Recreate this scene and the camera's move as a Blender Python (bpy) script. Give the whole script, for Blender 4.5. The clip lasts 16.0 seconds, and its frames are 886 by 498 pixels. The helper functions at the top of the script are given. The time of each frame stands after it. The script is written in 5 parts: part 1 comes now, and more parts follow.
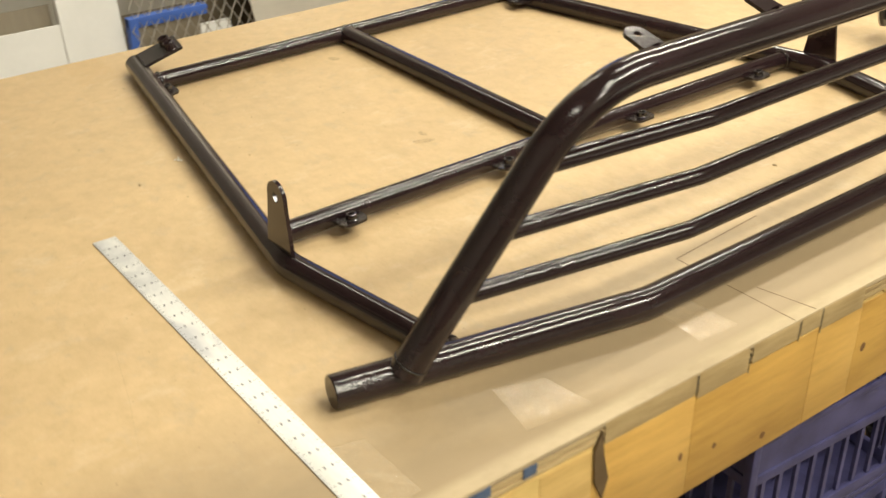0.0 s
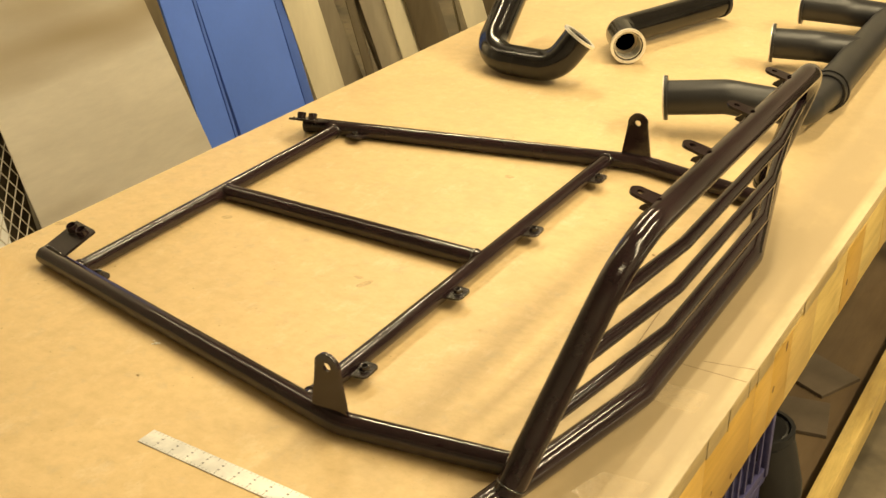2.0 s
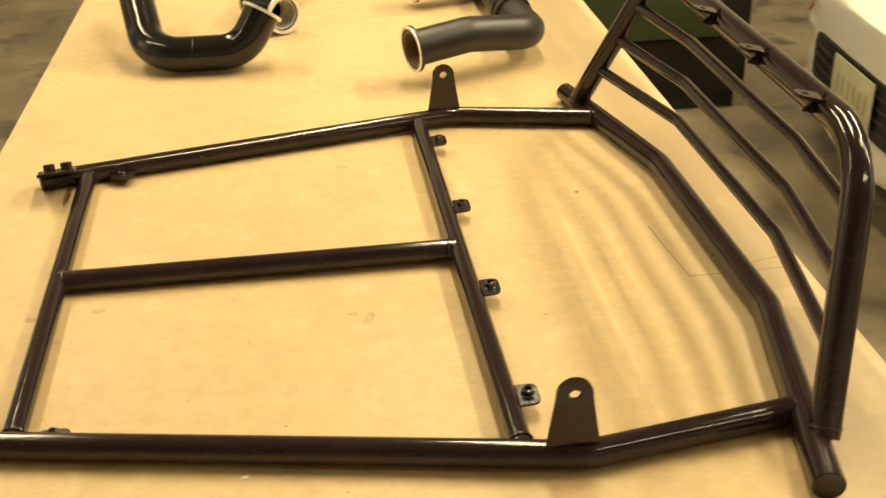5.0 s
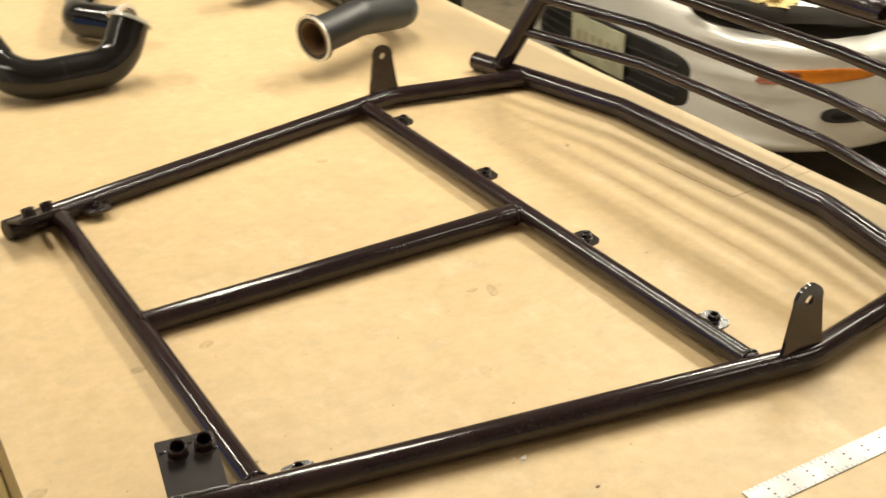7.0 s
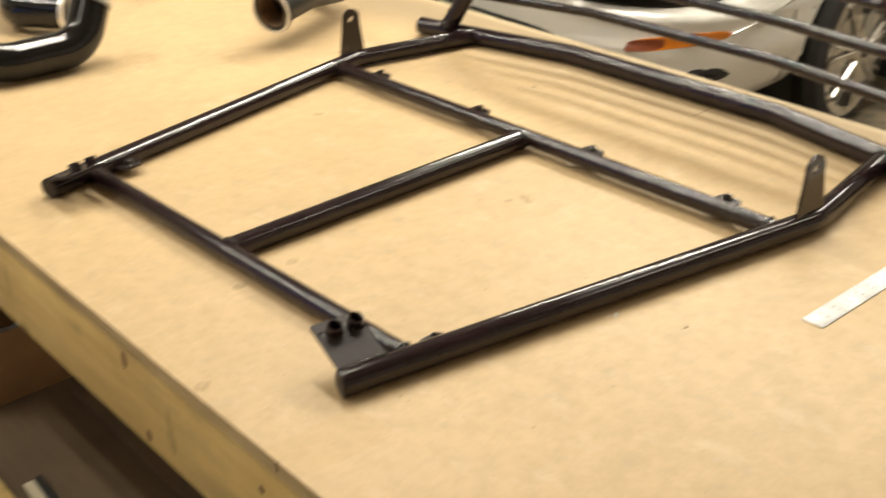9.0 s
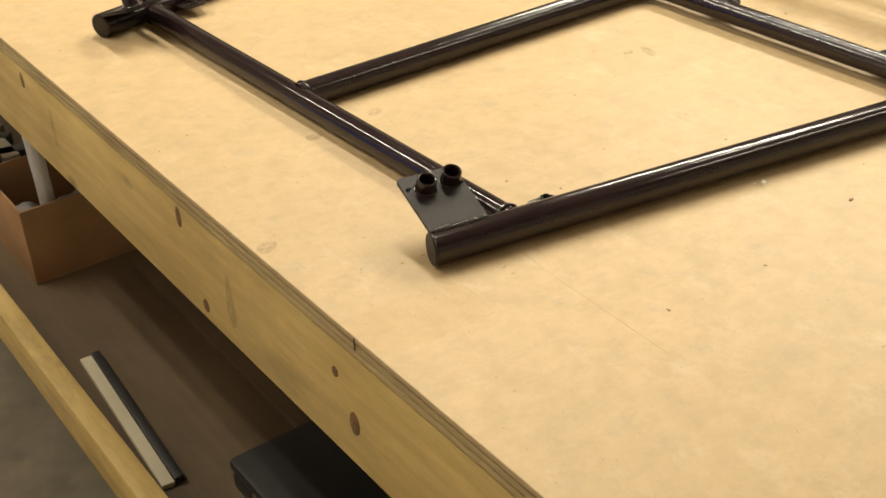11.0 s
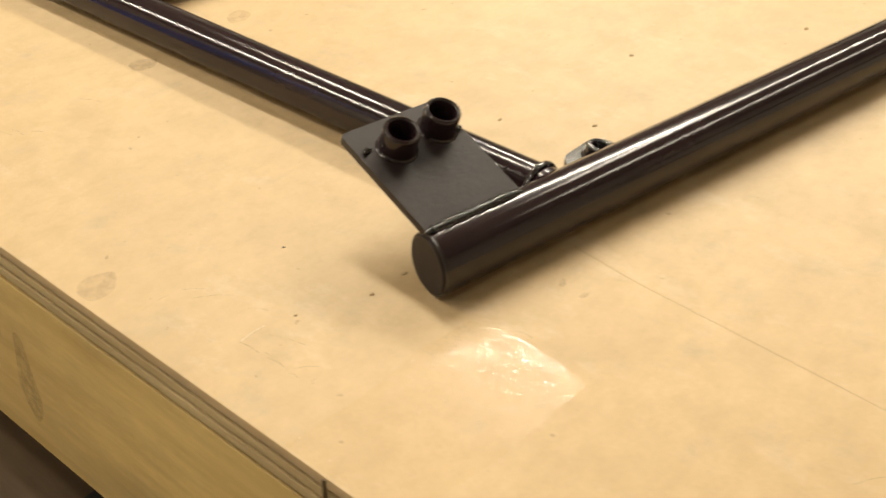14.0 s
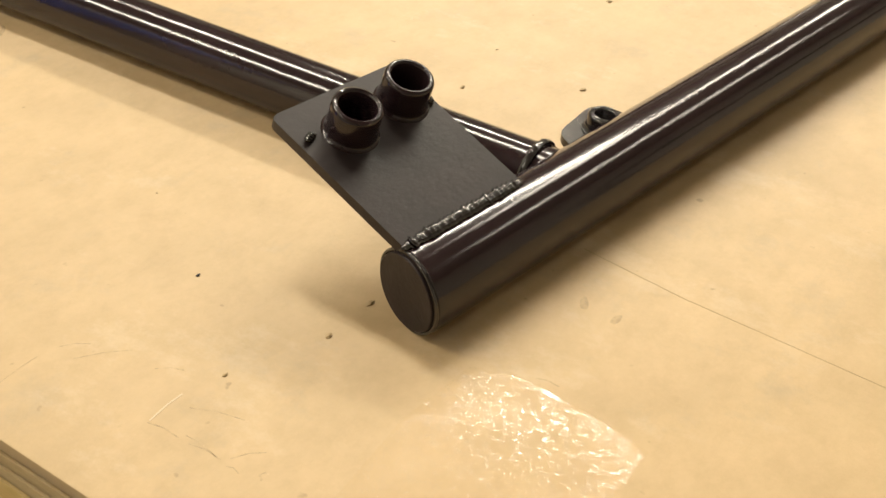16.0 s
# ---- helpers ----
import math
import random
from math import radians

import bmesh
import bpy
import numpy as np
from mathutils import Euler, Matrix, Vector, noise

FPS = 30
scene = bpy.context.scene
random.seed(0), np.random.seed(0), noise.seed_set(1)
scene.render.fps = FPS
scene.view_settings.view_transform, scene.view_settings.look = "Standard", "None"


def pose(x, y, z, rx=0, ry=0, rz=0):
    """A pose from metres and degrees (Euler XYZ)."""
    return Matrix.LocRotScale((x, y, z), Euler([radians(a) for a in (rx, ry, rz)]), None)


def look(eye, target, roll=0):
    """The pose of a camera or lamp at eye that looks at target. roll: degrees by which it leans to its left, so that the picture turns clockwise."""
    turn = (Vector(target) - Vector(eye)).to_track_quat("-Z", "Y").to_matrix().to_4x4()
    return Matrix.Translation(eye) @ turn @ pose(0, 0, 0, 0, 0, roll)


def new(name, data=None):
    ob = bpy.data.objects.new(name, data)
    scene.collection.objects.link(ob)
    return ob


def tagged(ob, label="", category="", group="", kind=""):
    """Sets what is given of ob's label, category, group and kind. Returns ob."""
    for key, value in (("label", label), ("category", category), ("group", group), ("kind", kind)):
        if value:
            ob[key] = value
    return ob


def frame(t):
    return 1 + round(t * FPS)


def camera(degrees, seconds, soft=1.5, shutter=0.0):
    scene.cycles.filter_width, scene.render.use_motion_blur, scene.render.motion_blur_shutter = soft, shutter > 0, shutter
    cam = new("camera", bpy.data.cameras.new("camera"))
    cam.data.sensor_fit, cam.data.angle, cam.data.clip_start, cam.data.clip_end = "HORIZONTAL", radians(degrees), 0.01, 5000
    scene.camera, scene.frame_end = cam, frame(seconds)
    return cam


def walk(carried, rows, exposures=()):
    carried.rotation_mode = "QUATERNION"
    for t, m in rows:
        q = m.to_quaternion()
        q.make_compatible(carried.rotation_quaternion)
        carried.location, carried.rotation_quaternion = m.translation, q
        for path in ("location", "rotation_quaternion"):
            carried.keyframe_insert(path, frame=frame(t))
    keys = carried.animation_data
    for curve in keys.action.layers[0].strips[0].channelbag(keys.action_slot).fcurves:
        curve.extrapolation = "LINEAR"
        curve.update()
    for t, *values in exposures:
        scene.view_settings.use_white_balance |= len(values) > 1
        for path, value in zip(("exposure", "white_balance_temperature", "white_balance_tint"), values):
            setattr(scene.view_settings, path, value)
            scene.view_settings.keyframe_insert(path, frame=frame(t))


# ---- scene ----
cam = camera(42.6, 16.0, 1.5, 0.5)
PATH = [
    (0, (1.675, -0.638, 0.664), (0.285, 0.398, -0.334), -0.4),
    (0.5, (1.541, -0.728, 0.661), (0.271, 0.451, -0.338), -0.8),
    (1, (1.475, -0.877, 0.734), (0.368, 0.438, -0.288), -0.2),
    (1.5, (1.462, -0.998, 0.816), (0.464, 0.444, -0.146), -0.8),
    (2, (1.447, -1.044, 0.861), (0.483, 0.455, -0.046), -0.8),
    (2.5, (1.357, -1.086, 0.833), (0.452, 0.441, -0.087), -1.0),
    (3, (1.191, -1.07, 0.792), (0.433, 0.534, -0.132), -0.3),
    (3.5, (1.024, -1.078, 0.783), (0.481, 0.598, -0.165), 0.5),
    (6, (0.071, -0.994, 0.761), (0.617, 0.677, -0.194), -1.3),
    (6.5, (-0.076, -0.939, 0.744), (0.583, 0.682, -0.225), -0.1),
    (7, (-0.174, -0.845, 0.738), (0.688, 0.687, -0.215), -1.5),
    (7.5, (-0.303, -0.784, 0.75), (0.776, 0.591, -0.221), -0.5),
    (8, (-0.441, -0.736, 0.76), (0.79, 0.522, -0.19), -1.5),
    (8.5, (-0.508, -0.743, 0.74), (0.759, 0.468, -0.224), -0.8),
    (9, (-0.57, -0.826, 0.695), (0.592, 0.512, -0.231), -1.1),
    (9.5, (-0.573, -0.835, 0.643), (0.415, 0.604, -0.332), -2.9),
    (12, (-0.408, -0.531, 0.505), (0.64, 0.721, -0.65), -0.4),
    (12.5, (-0.371, -0.489, 0.474), (0.689, 0.732, -0.702), -0.4),
    (13, (-0.326, -0.445, 0.424), (0.704, 0.802, -0.752), -0.6),
    (13.5, (-0.314, -0.363, 0.356), (0.883, 0.765, -0.782), 1.2),
    (14, (-0.314, -0.267, 0.331), (0.925, 0.754, -0.862), 1.6),
    (14.5, (-0.282, -0.207, 0.3), (1.017, 0.722, -0.905), 2.9),
    (15, (-0.252, -0.175, 0.269), (1.073, 0.699, -0.949), 2.9),
    (15.5, (-0.24, -0.165, 0.259), (1.089, 0.678, -0.975), 3.2),
    (16, (-0.237, -0.161, 0.257), (1.102, 0.675, -0.971), 3.1),
]
EXPO = [(0, -0.05, 6300, 6), (1.0, -0.05, 6500, 6), (1.5, -0.05, 7800, 5), (2.0, -0.05, 9300, 3), (2.5, -0.05, 9100, 3), (3.0, -0.1, 11200, 1), (3.5, -0.17, 13300, 1), (5.8, 0.0, 6900, 3), (6.5, 0.0, 6500, 4), (7.5, 0.0, 6350, 8), (9.0, -0.05, 6400, 9), (9.5, -0.05, 6700, 8), (12.0, -0.05, 6700, 7), (14.0, 0.0, 6700, 9), (16.0, 0.0, 6500, 9)]
walk(cam, [(t, look(eye, target, roll)) for t, eye, target, roll in PATH], EXPO)

# ---- world and light ----
world = bpy.data.worlds.new("world")
scene.world = world
world.use_nodes = True
world.node_tree.nodes["Background"].inputs[0].default_value = (1.0, 0.94, 0.82, 1)
world.node_tree.nodes["Background"].inputs[1].default_value = 0.05

FLOOR_Z = -0.88
CEIL_Z = 3.0
TX0, TX1, TY0, TY1 = -0.1125, 1.098, -0.62, 2.42   # bench top
# the last row is an added fill that brightens the west wall and boards
LAMP_ROWS = [(3.2, 1.6, 0.74, 0), (1.0, 1.72, 0.42, 0), (3.4, 0.2, 0.20, 90), (5.8, 0.2, 0.30, 90), (3.1, -1.75, 0.11, 90), (-1.2, 2.9, 0.42, 0), (-2.2, 0.7, 0.10, 90)]
LAMP_WATTS = 97.5
LAMP_COLOR = (1.0, 0.905, 0.735)


def strip_lamp(x, y, z, turn, dx, power):
    data = bpy.data.lights.new("tube_light", "AREA")
    data.shape, data.size, data.size_y = "RECTANGLE", 0.05, 2.3
    data.energy, data.color = power, LAMP_COLOR
    ob = new("tube_light", data)
    ob.matrix_world = pose(x, y, z, 0, 0, turn) @ pose(dx, 0, 0)
    return ob


for lx, ly, k, turn in LAMP_ROWS:
    for dx in (-0.09, 0.09):
        strip_lamp(lx, ly, CEIL_Z - 0.16, turn, dx, LAMP_WATTS * k)


# ---- materials ----
def ramp(nt, fac, stops):
    r = nt.nodes.new("ShaderNodeValToRGB")
    el = r.color_ramp.elements
    while len(el) < len(stops):
        el.new(0.5)
    for e, (p, c) in zip(el, stops):
        e.position, e.color = p, (*c, 1)
    nt.links.new(fac, r.inputs[0])
    return r.outputs[0]


def noise_tex(nt, scale, detail=4.0, stretch=(1, 1, 1), rough=0.55, vec=None):
    co = nt.nodes.new("ShaderNodeTexCoord")
    mp = nt.nodes.new("ShaderNodeMapping")
    mp.inputs["Scale"].default_value = stretch
    nt.links.new(vec or co.outputs["Object"], mp.inputs[0])
    n = nt.nodes.new("ShaderNodeTexNoise")
    n.inputs["Scale"].default_value, n.inputs["Detail"].default_value, n.inputs["Roughness"].default_value = scale, detail, rough
    nt.links.new(mp.outputs[0], n.inputs["Vector"])
    return n.outputs["Fac"]


def mix(nt, fac, a, b, mode="MIX"):
    m = nt.nodes.new("ShaderNodeMix")
    m.data_type, m.blend_type = "RGBA", mode
    for sock, val in ((m.inputs[0], fac), (m.inputs[6], a), (m.inputs[7], b)):
        if isinstance(val, bpy.types.NodeSocket):
            nt.links.new(val, sock)
        elif isinstance(val, tuple):
            sock.default_value = (*val, 1)
        else:
            sock.default_value = val
    return m.outputs[2]


def material(name, color, rough=0.5, metal=0.0, vary=0.15, scale=6.0, fine=90.0, bump=0.15, stretch=(1, 1, 1), rough_vary=0.1, coat=0.0, dirt=None, spec=0.5, bump_dist=0.002):
    """A surface with broad stains, fine grain and relief."""
    m = bpy.data.materials.new(name)
    m.use_nodes = True
    nt = m.node_tree
    bs = nt.nodes["Principled BSDF"]
    broad = noise_tex(nt, scale, 5, stretch)
    grain = noise_tex(nt, fine, 6, stretch, 0.65)
    lo = tuple(max(0.0, c * (1 - vary)) for c in color)
    hi = tuple(min(1.0, c * (1 + vary)) for c in color)
    col = ramp(nt, broad, [(0.3, lo), (0.7, hi)])
    g = ramp(nt, grain, [(0.3, (1 - vary * 0.5,) * 3), (0.7, (1 + vary * 0.2,) * 3)])
    col = mix(nt, 0.8, col, g, "MULTIPLY")
    if dirt:
        spots = ramp(nt, noise_tex(nt, dirt[1], 3, stretch), [(dirt[2], (0, 0, 0)), (min(1.0, dirt[2] + 0.12), (1, 1, 1))])
        col = mix(nt, spots, col, dirt[0])
    nt.links.new(col, bs.inputs["Base Color"])
    rr = nt.nodes.new("ShaderNodeMapRange")
    rr.inputs["To Min"].default_value, rr.inputs["To Max"].default_value = max(0.02, rough - rough_vary), min(1.0, rough + rough_vary)
    nt.links.new(grain, rr.inputs["Value"])
    nt.links.new(rr.outputs[0], bs.inputs["Roughness"])
    bs.inputs["Metallic"].default_value = metal
    bs.inputs["Specular IOR Level"].default_value = spec
    bs.inputs["Coat Weight"].default_value = coat
    bs.inputs["Coat Roughness"].default_value = 0.08
    if bump:
        b = nt.nodes.new("ShaderNodeBump")
        b.inputs["Strength"].default_value, b.inputs["Distance"].default_value = bump, bump_dist
        nt.links.new(grain, b.inputs["Height"])
        nt.links.new(b.outputs[0], bs.inputs["Normal"])
    return m


def board_top_material():
    """Worn tan hardboard: mottled fibres, smudges, specks, and a greyer strip of handling dirt along the front edge."""
    m = material("hardboard", (0.588, 0.428, 0.237), rough=0.47, vary=0.07, scale=3.2, fine=330, bump=0.06, rough_vary=0.08, spec=0.4)
    nt = m.node_tree
    bs = nt.nodes["Principled BSDF"]
    col = bs.inputs["Base Color"].links[0].from_socket
    fibre = ramp(nt, noise_tex(nt, 55.0, 8, (1, 1.4, 1), 0.75), [(0.32, (0.90, 0.89, 0.87)), (0.52, (1, 1, 1)), (0.72, (1.05, 1.06, 1.08))])
    col = mix(nt, 0.75, col, fibre, "MULTIPLY")
    smudge = ramp(nt, noise_tex(nt, 7.0, 6, (1, 1, 1), 0.6), [(0.54, (0, 0, 0)), (0.73, (0.46, 0.46, 0.46))])
    col = mix(nt, smudge, col, (0.43, 0.31, 0.17))
    grey = ramp(nt, noise_tex(nt, 23.0, 7, (1, 1, 1), 0.7), [(0.55, (0, 0, 0)), (0.74, (0.48, 0.48, 0.48))])
    col = mix(nt, grey, col, (0.40, 0.33, 0.23))
    wash = ramp(nt, noise_tex(nt, 34.0, 5, (1, 1, 1), 0.6), [(0.35, (0.95, 0.95, 0.94)), (0.65, (1.04, 1.04, 1.05))])
    col = mix(nt, 1.0, col, wash, "MULTIPLY")
    pale = ramp(nt, noise_tex(nt, 11.0, 8, (1.6, 1, 1), 0.75), [(0.55, (0, 0, 0)), (0.70, (0.5, 0.5, 0.5))])
    col = mix(nt, pale, col, (0.70, 0.57, 0.39))
    speck = ramp(nt, noise_tex(nt, 150.0, 2, (1, 1, 1), 0.4), [(0.735, (0, 0, 0)), (0.78, (0.5, 0.5, 0.5))])
    col = mix(nt, speck, col, (0.25, 0.17, 0.09))
    co = nt.nodes.new("ShaderNodeTexCoord")
    sx = nt.nodes.new("ShaderNodeSeparateXYZ")
    nt.links.new(co.outputs["Object"], sx.inputs[0])
    band = nt.nodes.new("ShaderNodeMapRange")
    band.inputs["From Min"].default_value, band.inputs["From Max"].default_value = 0.86, 1.00
    nt.links.new(sx.outputs["X"], band.inputs["Value"])
    worn = ramp(nt, noise_tex(nt, 5.0, 6, (1, 0.5, 1), 0.65), [(0.22, (0.45, 0.45, 0.45)), (0.50, (0.95, 0.95, 0.95))])
    both = mix(nt, 1.0, band.outputs[0], worn, "MULTIPLY")
    col = mix(nt, both, col, (0.35, 0.265, 0.160))
    rim = nt.nodes.new("ShaderNodeMapRange")
    rim.inputs["From Min"].default_value, rim.inputs["From Max"].default_value = 1.074, 1.086
    nt.links.new(sx.outputs["X"], rim.inputs["Value"])
    scuff = ramp(nt, noise_tex(nt, 9.0, 6, (1, 0.5, 1), 0.7), [(0.30, (0.15, 0.15, 0.15)), (0.6, (0.8, 0.8, 0.8))])
    col = mix(nt, mix(nt, 1.0, rim.outputs[0], scuff, "MULTIPLY"), col, (0.60, 0.485, 0.31))
    nt.links.new(col, bs.inputs["Base Color"])
    return m


def wood_material(name, base, dark, axis="y", scale=1.0, knots=True, rough=0.55, stain=0.0):
    """Softwood board: grain along one axis, darker knots."""
    m = bpy.data.materials.new(name)
    m.use_nodes = True
    nt = m.node_tree
    bs = nt.nodes["Principled BSDF"]
    st = {"x": (0.12, 1, 1), "y": (1, 0.12, 1), "z": (1, 1, 0.12)}[axis]
    fine = noise_tex(nt, 60 * scale, 6, st, 0.7)
    broad = noise_tex(nt, 9 * scale, 4, st, 0.5)
    blotch = noise_tex(nt, 3.5, 3)
    col = ramp(nt, broad, [(0.25, dark), (0.5, base), (0.8, tuple(min(1, c * 1.18) for c in base))])
    col = mix(nt, 0.6, col, ramp(nt, fine, [(0.3, (0.62, 0.55, 0.45)), (0.6, (1, 1, 1))]), "MULTIPLY")
    col = mix(nt, 0.5, col, ramp(nt, blotch, [(0.36, (0.62, 0.57, 0.50)), (0.58, (1, 1, 1))]), "MULTIPLY")
    if knots:
        co = nt.nodes.new("ShaderNodeTexCoord")
        mp = nt.nodes.new("ShaderNodeMapping")
        mp.inputs["Scale"].default_value = tuple(0.55 if s < 1 else 1.0 for s in st)
        nt.links.new(co.outputs["Object"], mp.inputs[0])
        vo = nt.nodes.new("ShaderNodeTexVoronoi")
        vo.inputs["Scale"].default_value = 9.0
        nt.links.new(mp.outputs[0], vo.inputs["Vector"])
        k = ramp(nt, vo.outputs["Distance"], [(0.05, (0.85, 0.85, 0.85)), (0.12, (0, 0, 0))])
        col = mix(nt, k, col, tuple(c * 0.35 for c in dark))
    if stain:
        streak = ramp(nt, noise_tex(nt, 7.0, 7, tuple(0.35 if s < 1 else 1.0 for s in st), 0.7), [(0.54, (0, 0, 0)), (0.70, (stain,) * 3)])
        col = mix(nt, streak, col, (0.24, 0.18, 0.095))
    nt.links.new(col, bs.inputs["Base Color"])
    bs.inputs["Roughness"].default_value = rough
    b = nt.nodes.new("ShaderNodeBump")
    b.inputs["Strength"].default_value, b.inputs["Distance"].default_value = 0.3, 0.002
    nt.links.new(fine, b.inputs["Height"])
    nt.links.new(b.outputs[0], bs.inputs["Normal"])
    return m


M_TOP = board_top_material()
M_PLY = wood_material("plywood_edge", (0.15, 0.10, 0.05), (0.05, 0.034, 0.02), "y", 2.0, False)
M_PLY_PALE = wood_material("plywood_pale_layer", (0.60, 0.455, 0.24), (0.44, 0.32, 0.155), "y", 2.0, False)
M_KNOT = material("pine_knot", (0.19, 0.095, 0.04), rough=0.6, vary=0.3, scale=120, fine=400)
M_SMEAR = material("blue_paint_smear", (0.09, 0.13, 0.22), rough=0.6, vary=0.3, scale=60, fine=300)
M_PINE = wood_material("pine_board", (0.69, 0.500, 0.190), (0.55, 0.375, 0.13), "y", 1.0, True, 0.55, 0.5)
M_PINE_TAN = wood_material("pine_under_pale_tape", (0.66, 0.455, 0.17), (0.52, 0.34, 0.11), "y", 1.0, False, 0.35)
M_PINE_AMBER = wood_material("pine_under_amber_tape", (0.62, 0.375, 0.095), (0.48, 0.28, 0.065), "y", 1.0, False, 0.35)
M_PINE_BRIGHT = wood_material("pine_under_bright_tape", (0.70, 0.435, 0.12), (0.54, 0.32, 0.08), "y", 1.0, False, 0.35)
M_TAPE_EDGE = wood_material("cloudy_edge_tape", (0.50, 0.375, 0.19), (0.30, 0.21, 0.10), "y", 2.5, False, 0.35, 0.6)
M_RUST = material("rusty_plate", (0.095, 0.07, 0.048), rough=0.6, vary=0.3, scale=9, fine=120, bump=0.2)
M_PINE_Z = wood_material("pine_post", (0.52, 0.35, 0.13), (0.34, 0.21, 0.07), "z", 1.0)
# shelf brown includes the shade under the bench; lit plywood is paler
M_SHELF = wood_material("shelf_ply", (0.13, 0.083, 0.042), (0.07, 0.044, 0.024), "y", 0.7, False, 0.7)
M_SHELF_PALE = wood_material("offcut_ply", (0.36, 0.25, 0.12), (0.22, 0.14, 0.065), "y", 1.0, False, 0.6)
M_BLACK = material("black_gloss_coat", (0.0200, 0.0108, 0.0122), rough=0.115, vary=0.25, scale=14, fine=300, bump=0.09, rough_vary=0.03, spec=0.5, bump_dist=0.0006)
M_WELD = material("painted_weld", (0.016, 0.012, 0.012), rough=0.07, vary=0.3, scale=60, fine=400, bump=0.12, rough_vary=0.03, spec=0.8, bump_dist=0.001)
M_DULL = material("dull_black_coat", (0.019, 0.0125, 0.0125), rough=0.42, vary=0.3, scale=40, fine=300, bump=0.2, rough_vary=0.08, spec=0.28, bump_dist=0.0008)
M_LUG = material("black_lug_coat", (0.018, 0.012, 0.012), rough=0.20, vary=0.3, scale=40, fine=300, bump=0.2, rough_vary=0.06, bump_dist=0.0008)
M_SATIN = material("satin_black_pipe", (0.016, 0.015, 0.016), rough=0.40, vary=0.3, scale=9, fine=300, bump=0.1, rough_vary=0.08, bump_dist=0.0008)
M_GLOSS = material("gloss_black_pipe", (0.008, 0.007, 0.007), rough=0.12, vary=0.25, scale=9, fine=200, bump=0.03, rough_vary=0.04)
M_BORE = material("rusted_bore", (0.22, 0.13, 0.07), rough=0.6, vary=0.4, scale=30, fine=200, bump=0.2)
M_STEEL = material("machined_steel", (0.80, 0.78, 0.74), rough=0.3, metal=0.55, vary=0.12, scale=20, fine=300, bump=0.05)
M_ALU = material("aluminium_rule", (0.77, 0.76, 0.73), rough=0.42, metal=0.25, vary=0.14, scale=16, fine=260, bump=0.05, stretch=(0.3, 1, 1), dirt=((0.55, 0.55, 0.57), 20.0, 0.57))


def tarnish(m):
    """Grey mottling that paints a dim reflection on the first hand's width of the rule."""
    nt = m.node_tree
    bs = nt.nodes["Principled BSDF"]
    col = bs.inputs["Base Color"].links[0].from_socket
    co = nt.nodes.new("ShaderNodeTexCoord")
    sx = nt.nodes.new("ShaderNodeSeparateXYZ")
    nt.links.new(co.outputs["Object"], sx.inputs[0])
    fade = nt.nodes.new("ShaderNodeMapRange")
    for key, val in (("From Min", 0.13), ("From Max", 0.20), ("To Min", 1.0), ("To Max", 0.0)):
        fade.inputs[key].default_value = val
    nt.links.new(sx.outputs["X"], fade.inputs["Value"])
    spots = ramp(nt, noise_tex(nt, 30, 5, (1, 1, 1), 0.6), [(0.36, (0.12, 0.12, 0.12)), (0.56, (0.70, 0.70, 0.70))])
    dull = mix(nt, 1.0, fade.outputs[0], spots, "MULTIPLY")
    nt.links.new(mix(nt, dull, col, (0.50, 0.50, 0.51)), bs.inputs["Base Color"])
    sheen = nt.nodes.new("ShaderNodeRGBToBW")
    nt.links.new(mix(nt, dull, (0.40, 0.40, 0.40), (0.75, 0.75, 0.75)), sheen.inputs[0])
    nt.links.new(sheen.outputs[0], bs.inputs["Roughness"])


tarnish(M_ALU)
M_MARK = material("rule_ink", (0.13, 0.13, 0.14), rough=0.6, bump=0)
# dirt here paints the brown, blurred reflections of the surroundings into the sheet
M_SHEET = material("galvanised_sheet", (0.76, 0.71, 0.63), rough=0.42, metal=0.55, vary=0.16, scale=2.2, fine=40, bump=0.03, stretch=(1, 0.3, 1.3), rough_vary=0.08, dirt=((0.46, 0.38, 0.27), 1.3, 0.5))
M_BLUE = material("blue_panel", (0.092, 0.205, 0.72), rough=0.45, vary=0.08, scale=3, fine=60, bump=0.05)
M_BLUE_DK = material("blue_panel_edge", (0.065, 0.145, 0.52), rough=0.5, vary=0.1, scale=5, fine=60, bump=0.05)
M_CREAM = material("cream_board", (0.62, 0.55, 0.40), rough=0.6, vary=0.12, scale=4, fine=60, bump=0.1, stretch=(1, 1, 0.2))
M_DARKSHEET = material("old_steel_sheet", (0.17, 0.135, 0.09), rough=0.42, metal=0.5, vary=0.3, scale=4, fine=50, bump=0.1, stretch=(1, 1, 0.15))
M_GREYSHEET = material("dull_steel_sheet", (0.42, 0.37, 0.29), rough=0.4, metal=0.6, vary=0.2, scale=4, fine=50, bump=0.08, stretch=(1, 1, 0.15))
M_WHITE = material("white_board", (0.78, 0.76, 0.72), rough=0.5, vary=0.06, scale=5, fine=60, bump=0.05)
M_CONC = material("concrete_floor", (0.165, 0.132, 0.088), rough=0.55, vary=0.45, scale=2.6, fine=30, bump=0.2, dirt=((0.06, 0.048, 0.032), 4.5, 0.54), bump_dist=0.004)
M_WALL = material("painted_block_wall", (0.64, 0.61, 0.54), rough=0.8, vary=0.08, scale=1.5, fine=40, bump=0.2)
# unseen ceiling, darkened to weaken bounce and deepen reflections in the black tubes
M_CEIL = material("dimmed_ceiling", (0.40, 0.38, 0.34), rough=0.9, vary=0.05, scale=2, fine=50, bump=0.1)
